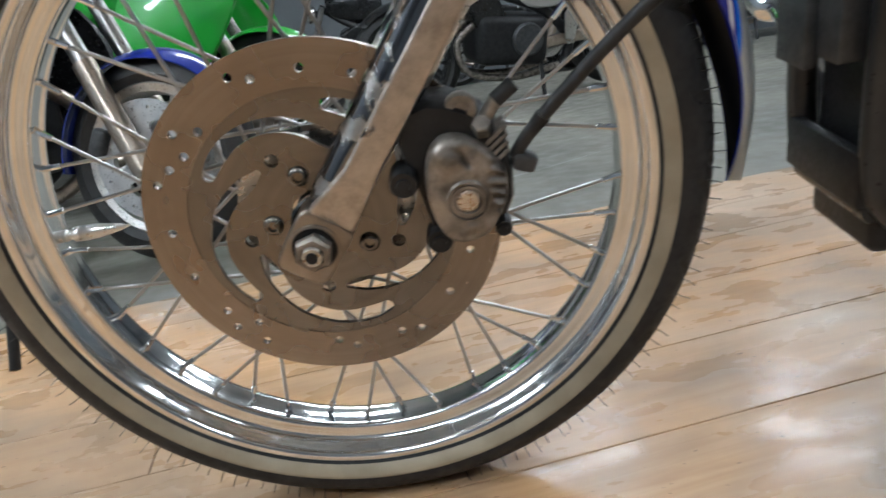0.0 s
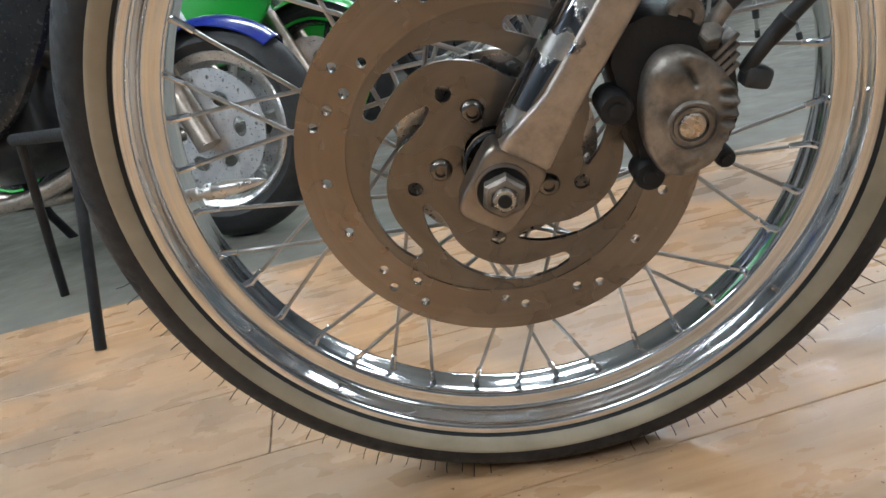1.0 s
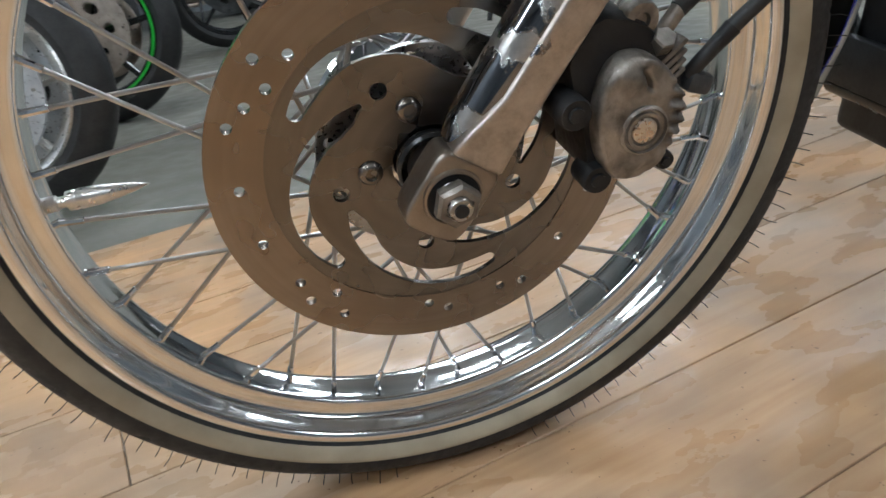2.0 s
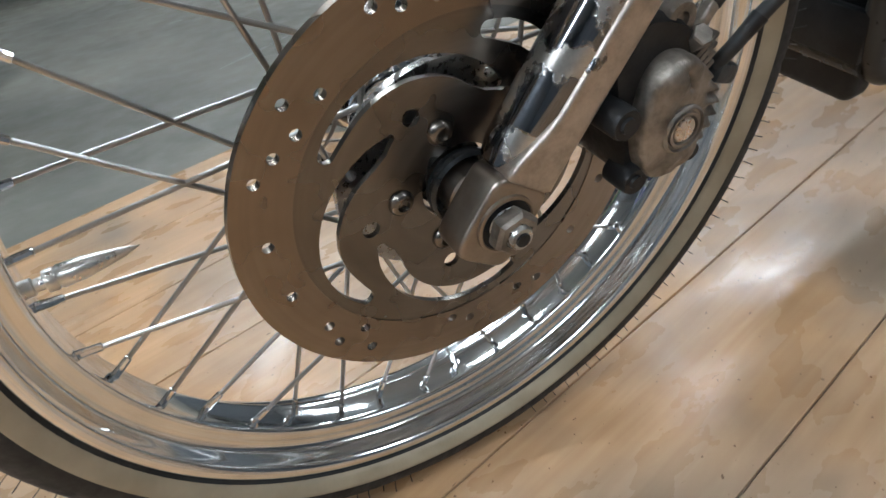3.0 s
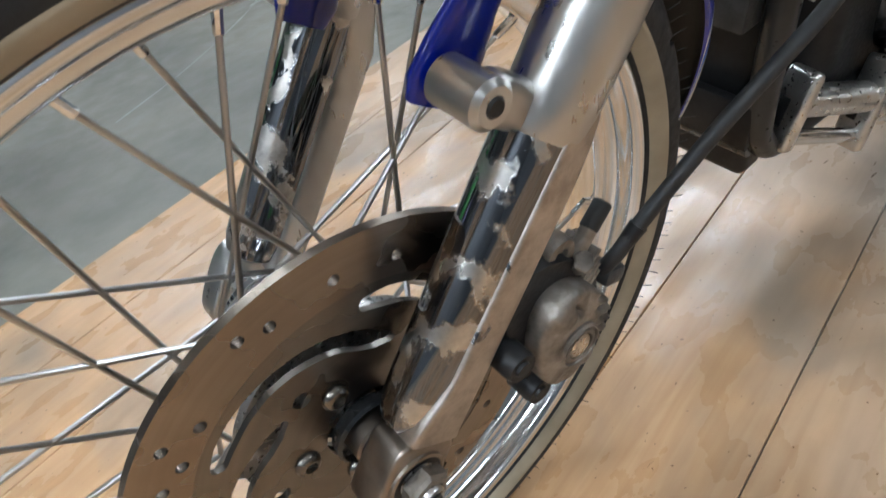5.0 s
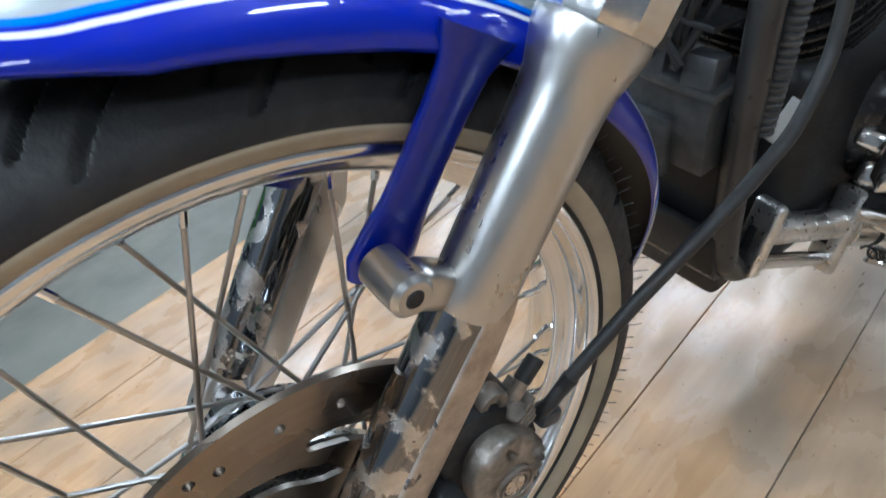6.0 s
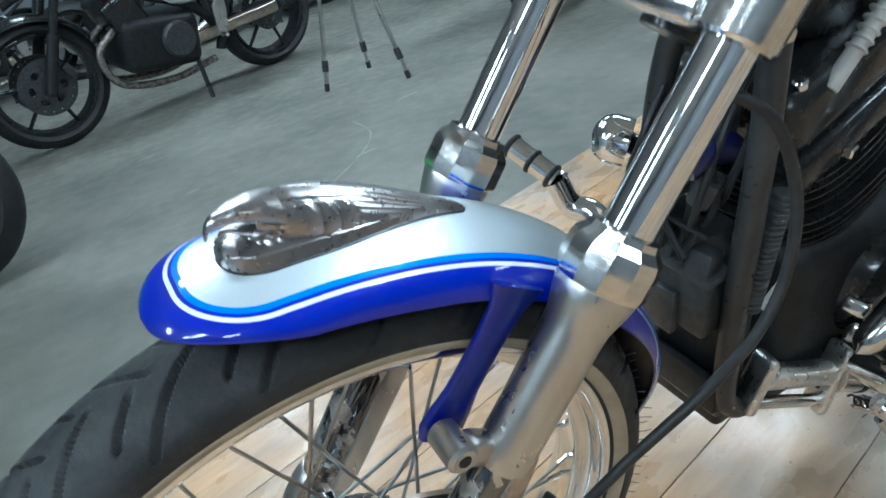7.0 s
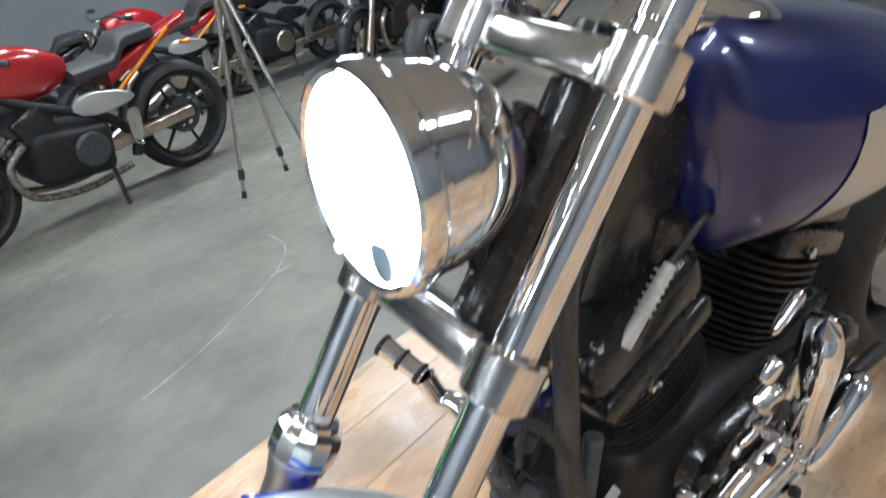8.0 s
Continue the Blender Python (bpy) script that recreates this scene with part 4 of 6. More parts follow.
# ---- brake caliper ----
CAP = Vector((0.120, -0.116, 0.025))
FACE = [(-0.011, 0.048), (-0.020, 0.0425), (-0.027, 0.030), (-0.030, 0.006), (-0.0265, -0.017), (-0.017, -0.0345), (-0.001, -0.0365), (0.013, -0.031), (0.022, -0.018), (0.030, -0.003),
        (0.031, 0.014), (0.025, 0.023), (0.018, 0.034), (0.004, 0.046)]


def pillow(outline, depths, scales, m, g=None, rounds=3):
    """Lofts a closed outline through depths, scaled about its middle."""
    pts = [Vector((x, y, 0)) for x, y in outline]
    for _ in range(rounds - 1):
        pts = [q for a, b in zip(pts, pts[1:] + pts[:1]) for q in (a * 0.75 + b * 0.25, a * 0.25 + b * 0.75)]
    mid = sum(pts, Vector()) / len(pts)
    g = g or Geo()
    n = len(pts)
    verts = []
    for dpt, sc in zip(depths, scales):
        verts += [mid + (p - mid) * sc + Vector((0, 0, dpt)) for p in pts]
    faces = [(i * n + j, i * n + (j + 1) % n, (i + 1) * n + (j + 1) % n, (i + 1) * n + j) for i in range(len(depths) - 1) for j in range(n)]
    faces += [tuple(reversed(range(n))), tuple((len(depths) - 1) * n + j for j in range(n))]
    return g.add(verts, faces, m)


FACING = Matrix(((1, 0, 0, 0), (0, 0, -1, 0), (0, 1, 0, 0), (0, 0, 0, 1)))       # local xy to xz, local z to -y


def facing(x, y, z):
    return Matrix.Translation((x, y, z)) @ FACING


cal = part("brake_caliper", pillow([(-0.046, 0.052), (-0.040, 0.020), (-0.032, -0.010), (-0.030, -0.034), (-0.012, -0.038), (0.010, -0.034), (0.034, -0.020), (0.036, 0.020), (0.026, 0.046), (0.0, 0.066), (-0.028, 0.072)],
                                   [0, 0.006, 0.052, 0.060], [0.94, 1, 1, 0.94], facing(CAP.x, -0.040, CAP.z), rounds=2), BLACK_SATIN, bike, "black and grey brake caliper, dusty")

def face_relief(x, z):
    """Lumps, a slit, a dimple and side fins of the rough casting."""
    d = 0.0060 * math.exp(-((x + 0.010) / 0.012) ** 2 - ((z - 0.034) / 0.011) ** 2)
    d += 0.0030 * math.exp(-((x + 0.018) / 0.007) ** 2 - ((z - 0.006) / 0.016) ** 2)
    d += 0.0035 * math.exp(-((x - 0.002) / 0.011) ** 2 - ((z + 0.024) / 0.008) ** 2)
    d -= 0.0032 * math.exp(-((x - 0.002) / 0.0045) ** 2 - ((z + 0.027) / 0.0045) ** 2)
    slit = x + 0.001 - 0.45 * (0.036 - z)
    d -= 0.0050 * math.exp(-(slit / 0.0016) ** 2) * smooth(0.022, 0.026, z) * (1 - smooth(0.036, 0.040, z))
    d += 0.0026 * math.cos(2 * math.pi * (z + 0.3 * x) / 0.0085) * smooth(0.015, 0.024, x)
    return d + 0.0012 * noise.noise(Vector((x * 120, z * 120, 0.3))) + 0.0006 * noise.noise(Vector((x * 320, z * 320, 1.7)))


def caliper_cast():
    pts = [Vector((x, z)) for x, z in FACE]
    for _ in range(3):
        pts = [q for a, b in zip(pts, pts[1:] + pts[:1]) for q in (a * 0.75 + b * 0.25, a * 0.25 + b * 0.75)]
    n, levels = len(pts), [(1.0, 0.0), (1.0, 0.009), (0.985, 0.0115), (0.96, 0.0135)] + [(0.92 - 0.92 * k / 20, 0.0148 + 0.0020 * smooth(0, 12, k)) for k in range(21)]
    g = Geo()
    verts = []
    for sc, dp in levels:
        for q in pts:
            x, z = q.x * sc, 0.004 + (q.y - 0.004) * sc
            verts.append((CAP.x + x, -0.098 - dp - (face_relief(x, z) if sc < 0.99 else 0.0), CAP.z + z))
    faces = [(i * n + j, i * n + (j + 1) % n, (i + 1) * n + (j + 1) % n, (i + 1) * n + j) for i in range(len(levels) - 1) for j in range(n)]
    return g.add(verts, faces)


fc = caliper_cast()
part("caliper_face", fc, CAST_ALLOY, cal, "grimy cast alloy caliper face", 60)
part("piston_ring", lathe([(0.0080, 0), (0.0155, 0), (0.0160, 0.003), (0.0145, 0.0045), (0.0138, 0.0025), (0.0122, 0.0025), (0.0118, 0.0042), (0.0098, 0.0042), (0.0092, 0.002), (0.0080, 0.002)], 40,
                         along((CAP.x, -0.1135, CAP.z), (0, -1, 0))), CAST_ALLOY, cal, "ringed boss")
part("piston_cap", lathe([(0.0, 0.0045), (0.0070, 0.0045), (0.0080, 0.0038), (0.0080, 0.0)], 32, along((CAP.x, -0.1135, CAP.z), (0, -1, 0))), CAP_STEEL, cal, "shiny round cap")
for px, pz, r, ln in ((0.076, 0.043, 0.0105, 0.028), (0.0945, -0.008, 0.010, 0.022), (0.143, -0.006, 0.0065, 0.020)):
    part("caliper_pin", lathe([(0.0, ln), (r * 0.45, ln), (r * 0.5, ln - 0.002), (r * 0.9, ln - 0.0015), (r, ln - 0.004), (r, 0), (0, 0)], 24, along((px, -0.088, pz), (0, -1, 0))), BLACK_SATIN, cal)
ribs = Geo()
for k in range(4):
    box(0.020, 0.026, 0.0032, Matrix.Translation((CAP.x + 0.026, -0.088, CAP.z + 0.022 + 0.006 * k)) @ pose(0, 0, 0, 0, -38, 0), 0.001, 2, ribs)
part("cooling_ribs", ribs, CAST_ALLOY, cal)
# banjo ring at the top, bleeder with rubber cap, hose fitting
part("banjo_eye", lathe([(0.0052, 0), (0.0112, 0), (0.0118, 0.002), (0.0118, 0.010), (0.0105, 0.012), (0.0052, 0.012), (0.0045, 0.009), (0.0, 0.009)], 28, along((0.124, -0.086, 0.086), (0, -1, 0))), CAST_ALLOY, cal)
bl = rod((0.136, -0.095, 0.072), (0.150, -0.095, 0.090), 0.0052, 14)
cyl(0.0075, 0.012, along((0.137, -0.095, 0.068), (0, -0.6, 0.6)), 6, 0.001, None, bl)
part("bleeder", bl, CAST_ALLOY, cal)
part("bleeder_cap", rod((0.148, -0.095, 0.088), (0.163, -0.093, 0.098), 0.0058, 14), RUBBER, cal)
part("hose_fitting", box(0.018, 0.016, 0.014, Matrix.Translation((0.164, -0.098, 0.042)) @ pose(0, 0, 0, 0, 20, 0), 0.004), BLACK_PLASTIC, cal)
HOSE = [(0.158, -0.098, 0.047), (0.166, -0.103, 0.060), (0.180, -0.106, 0.076), (0.222, -0.115, 0.117), (0.252, -0.122, 0.143), (0.287, -0.127, 0.166), (0.320, -0.126, 0.180), (0.353, -0.122, 0.192), (0.386, -0.115, 0.229), (0.397, -0.105, 0.293), (0.377, -0.090, 0.364), (0.350, -0.060, 0.392), (0.345, -0.03, 0.41)]
part("brake_hose", tube(spline(HOSE, 8), 0.0049, 14), RUBBER, bike, "black rubber brake hose")
part("hose_ferrule", tube([Vector(HOSE[1]), Vector(HOSE[2]).lerp(Vector(HOSE[1]), 0.05), Vector(HOSE[2])], [0.0046, 0.0058, 0.0060], 12), BLACK_SATIN, cal)

# ---- headlight ----
HL = Vector((0.302, 0.020, 0.600))
HD = Vector((-0.994, 0.0, 0.105)).normalized()
hm = along(HL, HD)
hl = part("headlight", lathe([(0.0, -0.135), (0.020, -0.134), (0.048, -0.122), (0.070, -0.096), (0.080, -0.070), (0.083, -0.055), (0.0825, -0.050), (0.0845, -0.048), (0.0855, -0.030), (0.0850, -0.026), (0.0870, -0.024), (0.0875, -0.008)], 72, hm), CHROME, bike, "chrome round headlight, switched on")
part("bezel", lathe([(0.0795, 0.001), (0.0835, 0.004), (0.0885, 0.002), (0.0905, -0.003), (0.0905, -0.014), (0.0875, -0.018), (0.0795, -0.010)], 72, hm, closed=True), CHROME, hl, "chrome bezel")
part("lens", lathe([(0.0, 0.012), (0.025, 0.0112), (0.050, 0.008), (0.070, 0.003), (0.0805, -0.002), (0.0805, -0.008), (0.0, -0.008)], 72, hm), LENS_GLOW, hl, "glowing white lens")
part("bulb_cap", lathe([(0.0, 0.0060), (0.008, 0.0054), (0.012, 0.0030), (0.0125, -0.002), (0.0, -0.002)], 32, along(HL + Vector((-0.009, -0.034, -0.046)), HD) @ Matrix.Diagonal((1.2, 1.6, 1, 1))), LAMP_CAP, hl, "bluish parking bulb behind the glass")
part("headlight_mount", box(0.05, 0.030, 0.040, Matrix.Translation(HL - HD * 0.145) @ pose(0, 0, 0, 0, -10, 0), 0.006), BLACK_PAINT, hl)
part("lamp_bracket", tube(spline([tuple(HL - HD * 0.12 + Vector((0, 0, -0.05))), (0.400, 0.015, 0.500), (0.400, 0.015, 0.465)], 5), 0.012, 12), BLACK_PAINT, bike)

# ---- frame and engine, in the body's own axes ----
def body(x, y, z):
    return BODY @ Vector((x, y, z))


DOWN_R = 0.0135
for v in (-0.062, 0.062):
    pts = [body(0.075, v * 0.35, 0.52), body(0.020, v * 0.75, 0.40), body(0.002, v, 0.28), body(0.0, v, 0.10), body(0.004, v, -0.04), body(0.018, v, -0.080), body(0.052, v, -0.106), body(0.13, v * 1.1, -0.102), body(0.75, v * 1.8, -0.100)]
    part("frame_tube", tube(spline(pts, 6), DOWN_R, 16), FRAME_PAINT_LIT, bike, "black painted frame downtube")
part("cross_bar", rod(body(0.010, -0.06, -0.085), body(0.010, 0.06, -0.085), 0.013, 14), BLACK_PAINT, bike)
part("front_cross_plate", box(0.012, 0.125, 0.05, BODY @ Matrix.Translation((-0.004, 0.0, -0.055)), 0.003), BLACK_SATIN, bike, "black steel plate between the downtubes")
part("steering_neck", rod(body(0.035, 0, 0.36), body(0.135, 0, 0.56), 0.034, 24), BLACK_PAINT, bike, "black steering neck")
part("frame_gusset", box(0.20, 0.050, 0.20, BODY @ Matrix.Translation((0.135, 0, 0.43)) @ pose(0, 0, 0, 0, 18, 0), 0.018, 3), BLACK_PAINT, bike, "black frame gusset behind the neck")
part("coil_cover", box(0.10, 0.11, 0.07, BODY @ Matrix.Translation((0.235, 0.02, 0.365)) @ pose(0, 0, 0, 0, 12, 0), 0.015, 3), BLACK_PAINT, bike, "black coil cover under the tank")
part("backbone", tube([body(0.06, 0, 0.55), body(0.40, 0, 0.47), body(0.70, 0, 0.40)], 0.03, 16), BLACK_PAINT, bike)
part("front_cover", box(0.040, 0.108, 0.215, BODY @ Matrix.Translation((0.034, 0.0, -0.028)), 0.010, 3), BLACK_SATIN, bike, "black cover between the downtubes")
rg = part("regulator", box(0.030, 0.086, 0.080, BODY @ Matrix.Translation((-0.014, -0.004, 0.086)), 0.004), BLACK_PLASTIC, bike, "dusty black voltage regulator")
part("regulator_step", box(0.012, 0.050, 0.060, BODY @ Matrix.Translation((-0.033, 0.012, 0.066)), 0.003), BLACK_PLASTIC, rg)
part("regulator_lip", box(0.040, 0.098, 0.010, BODY @ Matrix.Translation((-0.016, -0.004, 0.130)), 0.003), BLACK_PLASTIC, rg)
for v in (-0.030, 0.018):
    part("connector", box(0.028, 0.030, 0.032, BODY @ Matrix.Translation((-0.018, v, 0.142)) @ pose(0, 0, 0, 0, 14, 6), 0.004), BLACK_PLASTIC, rg)
# wiring and plugs behind the fork
rngw = random.Random(8)
for k in range(9):
    a = body(-0.02 + rngw.uniform(-0.02, 0.02), rngw.uniform(-0.045, 0.045), 0.15 + rngw.uniform(-0.01, 0.02))
    b = body(-0.02 + rngw.uniform(-0.02, 0.03), rngw.uniform(-0.05, 0.05), 0.25 + rngw.uniform(-0.02, 0.05))
    c = a.lerp(b, 0.5) + Vector((rngw.uniform(-0.03, 0.02), rngw.uniform(-0.03, 0.03), 0))
    part("wire", tube(spline([a, c, b, b + Vector((0.04, 0.01, 0.05))], 5), 0.0042, 8), BLACK_SATIN, bike)
for px, pv, pz, s in ((-0.02, 0.03, 0.205, 0.034), (-0.015, -0.02, 0.225, 0.030), (-0.005, 0.01, 0.265, 0.036), (0.0, 0.045, 0.25, 0.03)):
    part("wire_plug", box(s, s * 0.8, s * 1.1, BODY @ Matrix.Translation((px, pv, pz)) @ pose(0, 0, 0, 20, 30 * pv, 25), 0.005), BLACK_PLASTIC, bike)
part("horn_bracket", box(0.05, 0.09, 0.006, BODY @ Matrix.Translation((-0.012, 0.0, 0.185)) @ pose(0, 0, 0, 0, 8, 0), 0.002), BLACK_SATIN, bike)
part("fuel_hose", rod(body(-0.022, 0.030, 0.235), body(-0.006, 0.022, 0.275), 0.010, 14), DULL_ALLOY, bike, "pale ringed connector")
# corrugated conduit beside the downtube
cg = Geo()
prof = []
for k in range(22):
    prof += [(0.0090, 0.0065 * k), (0.0112, 0.0065 * k + 0.0016), (0.0112, 0.0065 * k + 0.0042), (0.0090, 0.0065 * k + 0.0058)]
lathe(prof, 16, along((0.470, -0.030, 0.085), (0.15, 0.0, 1)), g=cg)
part("conduit", cg, BLACK_PLASTIC, bike, "black corrugated wiring conduit", 25)


def cylinder_barrel(tilt, cx, label):
    """A finned barrel with head and rocker cover, leaning in the V."""
    m = BODY @ pose(cx, 0.030, -0.02, 0, tilt, 0)
    g = Geo()
    lathe([(0.0, 0.02), (0.068, 0.02), (0.068, 0.30), (0.0, 0.30)], 32, m, g=g)
    cyl_ob = part("engine_cylinder", g, BLACK_PAINT, bike, label)
    fins = []
    for k in range(15):
        h = 0.062 + 0.0125 * k
        w = 0.082 + 0.030 * smooth(0, 9, k) - (0.010 if k > 10 else 0)
        pts = [(w * math.copysign(abs(math.cos(a)) ** 0.7, math.cos(a)), 0.92 * w * math.copysign(abs(math.sin(a)) ** 0.7, math.sin(a))) for a in (2 * math.pi * i / 40 for i in range(40))]
        fg2 = plate(pts, [], 0.0028, m @ Matrix.Translation((0, 0, h)))
        part("fin", fg2, FIN_PAINT, cyl_ob, "", 30)
    part("cylinder_head", box(0.20, 0.19, 0.045, m @ Matrix.Translation((0, 0, 0.270)), 0.012, 3), BLACK_PAINT, cyl_ob)
    part("rocker_cover", box(0.205, 0.180, 0.075, m @ Matrix.Translation((0, 0, 0.330)), 0.022, 4), BLACK_PAINT, cyl_ob, "glossy black rocker cover")
    for du in (-0.07, 0.07):
        for dv in (-0.075, 0.075):
            part("cover_bolt", cyl(0.0075, 0.010, m @ Matrix.Translation((du, dv, 0.365)), 12, 0.002), CHROME, cyl_ob)
    part("head_bolt", cyl(0.009, 0.012, m @ Matrix.Translation((-0.03, -0.094, 0.262)) @ pose(0, 0, 0, 90), 6, 0.002), CHROME, cyl_ob)
    return cyl_ob


FIN_PAINT = surface("fin_edge", (0.012, 0.012, 0.013), (0.026, 0.025, 0.025), 60, (0.24, 0.38), 0.2)
cylinder_barrel(-17, 0.245, "black finned front engine cylinder")
cylinder_barrel(26, 0.395, "black finned rear engine cylinder")
case = box(0.46, 0.200, 0.25, BODY @ Matrix.Translation((0.322, 0.026, -0.035)) @ pose(0, 0, 0, 0, 4, 0), 0.04, 4)
ec = part("engine_case", case, BLACK_SATIN, bike, "black engine crankcase")
pc = pillow([(-0.08, -0.06), (-0.09, 0.02), (-0.05, 0.07), (0.10, 0.075), (0.30, 0.05), (0.40, 0.02), (0.41, -0.05), (0.34, -0.09), (0.15, -0.10), (0.0, -0.10)], [0, 0.03, 0.05, 0.06], [1, 1, 0.95, 0.85],
            BODY @ Matrix.Translation((0.275, -0.045, -0.005)) @ FACING)
part("primary_cover", pc, BLACK_PAINT, ec, "black primary cover")
part("spark_plug", rod(body(0.10, -0.055, 0.30), body(0.17, -0.06, 0.375), 0.009, 14, 0.0075), GREASE, bike, "white ribbed spark plug insulator")
pl = Geo()
for k in range(6):
    a = body(0.128 + 0.0065 * k, -0.0572, 0.330 + 0.007 * k)
    cyl(0.0112, 0.0032, along(a, body(0.17, -0.06, 0.375) - body(0.10, -0.055, 0.30)), 14, 0.001, None, pl)
part("plug_ribs", pl, GREASE, bike)
part("plug_lead", tube(spline([body(0.17, -0.06, 0.375), body(0.21, -0.065, 0.41), body(0.27, -0.05, 0.40), body(0.31, -0.03, 0.43)], 6), 0.0045, 10), RUBBER, bike)
part("paint_chip_tag", box(0.004, 0.012, 0.044, BODY @ Matrix.Translation((0.075, -0.058, 0.060)) @ pose(0, 0, 0, 10, 32, 0), 0.001), GREASE, bike, "pale strip of tape")
# horn and air cleaner on the far side
part("air_cleaner_dome", lathe([(0.0, 0.030), (0.016, 0.027), (0.028, 0.018), (0.033, 0.006), (0.033, -0.02), (0.0, -0.02)], 40, along(body(0.085, 0.205, 0.150), (-0.5, 0.6, 0.2))), CHROME, bike, "chrome dome on the far side")
part("dome_bracket", rod(body(0.10, 0.06, 0.14), body(0.10, 0.20, 0.145), 0.014, 12), BLACK_PAINT, bike)
part("horn_tube", tube(spline([(0.405, 0.018, 0.262), (0.435, 0.022, 0.272), (0.480, 0.030, 0.252)], 5), [0.013, 0.015, 0.016, 0.017, 0.018, 0.018, 0.018, 0.018, 0.018, 0.017, 0.016], 20), TANK_BLUE, bike, "glossy dark blue tube")


# ---- tank and seat ----
def tank_pt(i, j):
    f = i / 39
    u = 0.228 + 0.56 * f
    a = 2 * math.pi * j / 48
    w = 0.165 * math.sin(math.pi * min(1, 0.09 + f * 0.80)) ** 0.55 * (1 - 0.55 * smooth(0.55, 1.0, f))
    top = 0.612 - 0.14 * f ** 1.4
    low = 0.332 - 0.015 * math.sin(math.pi * f)
    cap_f = math.sqrt(max(0.0, 1 - (1 - min(1, f / 0.07)) ** 2)) * math.sqrt(max(0.0, 1 - (1 - min(1, (1 - f) / 0.10)) ** 2))
    c, s = math.cos(a), math.sin(a)
    mid = (top + low) / 2
    h = (top - low) / 2
    return body(u, w * (0.25 + 0.75 * cap_f) * math.copysign(abs(c) ** 0.75, c) * (1 - 0.22 * max(0, s)), mid + h * (0.35 + 0.65 * cap_f) * math.copysign(abs(s) ** 0.8, s))


tg = grid(tank_pt, 40, 48, wrap_v=True)
tg.f += [tuple(reversed(range(48))), tuple(range(39 * 48, 40 * 48))]
tank = part("fuel_tank", tg, TANK_BLUE, bike, "glossy dark blue fuel tank")


def scallop_pt(i, j):
    k = j / 11
    f0 = 0.28 - 0.16 * k
    f = f0 + (0.96 - f0) * i / 19
    a0 = math.pi * (0.93 - 0.20 * smooth(0, 0.5, i / 19)) + 0.02
    a1 = math.pi * 1.42
    jj = (a0 + (a1 - a0) * k) / (2 * math.pi) * 48
    p = Vector(tank_pt(f * 39, jj))
    c = Vector(tank_pt(f * 39, 12)).lerp(Vector(tank_pt(f * 39, 36)), 0.5)
    return p + (p - c).normalized() * 0.0022


part("tank_panel", grid(scallop_pt, 20, 12), SILVER_PAINT, tank, "silver painted tank panel")
em = Geo()
pe = Vector(scallop_pt(7, 6))
box(0.075, 0.006, 0.014, Matrix.Translation(pe + Vector((0.03, -0.004, 0))) @ pose(0, 0, 0, 0, 12, 3), 0.003, 2, em)
box(0.050, 0.006, 0.010, Matrix.Translation(pe + Vector((0.03, -0.004, -0.018))) @ pose(0, 0, 0, 0, 12, 3), 0.003, 2, em)
part("tank_emblem", em, CHROME, tank, "plain chrome emblem shape")
part("tank_console", lathe([(0.0, 0.016), (0.040, 0.014), (0.052, 0.006), (0.056, 0.0), (0.0, 0.0)], 40, along(body(0.33, 0.0, 0.592), (0.25, 0, 1))), CHROME, tank, "chrome instrument cover")
part("tank_trim", box(0.20, 0.06, 0.018, BODY @ Matrix.Translation((0.33, 0.0, 0.582)) @ pose(0, 0, 0, 0, 16, 0), 0.008, 3), CHROME, tank)
part("seat", box(0.50, 0.24, 0.09, BODY @ Matrix.Translation((0.86, 0, 0.44)), 0.04, 4), SEAT_VINYL, bike, "black vinyl seat")

# ---- foot controls ----
def peg(tip, root, label):
    tip, root = Vector(tip), Vector(root)
    d = (root - tip)
    n = d.length
    u = d.normalized()
    p = part("foot_peg", rod(tip, root, 0.0165, 20, 0.0155), CHROME, bike, label)
    for a, b in ((0.0, 0.10), (0.45, 0.54), (0.86, 0.95)):
        part("rubber_ring", rod(tip + u * n * a, tip + u * n * b, 0.0190, 20, bev=0.003), RUBBER, p)
    return p


peg((0.456, 0.385, 0.115), (0.482, 0.312, 0.078), "chrome foot peg with black rubber rings")
rb = tube(spline([(0.482, 0.312, 0.078), (0.492, 0.290, 0.040), (0.505, 0.25, 0.035), (0.490, 0.16, -0.02), (0.470, 0.10, -0.06)], 6), [0.018] * 12 + [0.019] * 13, 16)
part("foot_bracket", rb, CHROME, bike, "chrome forward control bracket")

ctl = part("forward_control", rod((0.520, -0.026, -0.058), (0.640, -0.052, -0.104), 0.0165, 24), POLISHED, bike, "chrome forward foot control")
axis = Vector((0.106, -0.025, -0.044)).normalized()
for at, hgt, up in (((0.514, -0.025, -0.064), 0.082, (0.03, 0, 0.075)), ((0.625, -0.050, -0.106), 0.100, (0.05, 0, 0.09))):
    up = Vector(up)
    up = (up - axis * up.dot(axis)).normalized()
    side = up.cross(axis)
    am = Matrix.Translation(at) @ Matrix((side, up, axis)).transposed().to_4x4()
    part("control_plate", box(0.036, hgt, 0.015, am, 0.006, 3), POLISHED, ctl)
    part("plate_bolt", cyl(0.0070, 0.022, am @ Matrix.Translation((0, hgt * -0.30, 0)), 6, 0.001), BLACK_SATIN, ctl)
    # black block through the plate, drawn for a slot's shade
    part("plate_slot_shade", box(0.012, 0.030, 0.0170, am @ Matrix.Translation((0.004, -0.004, 0)), 0.002), BLACK_SATIN, ctl)
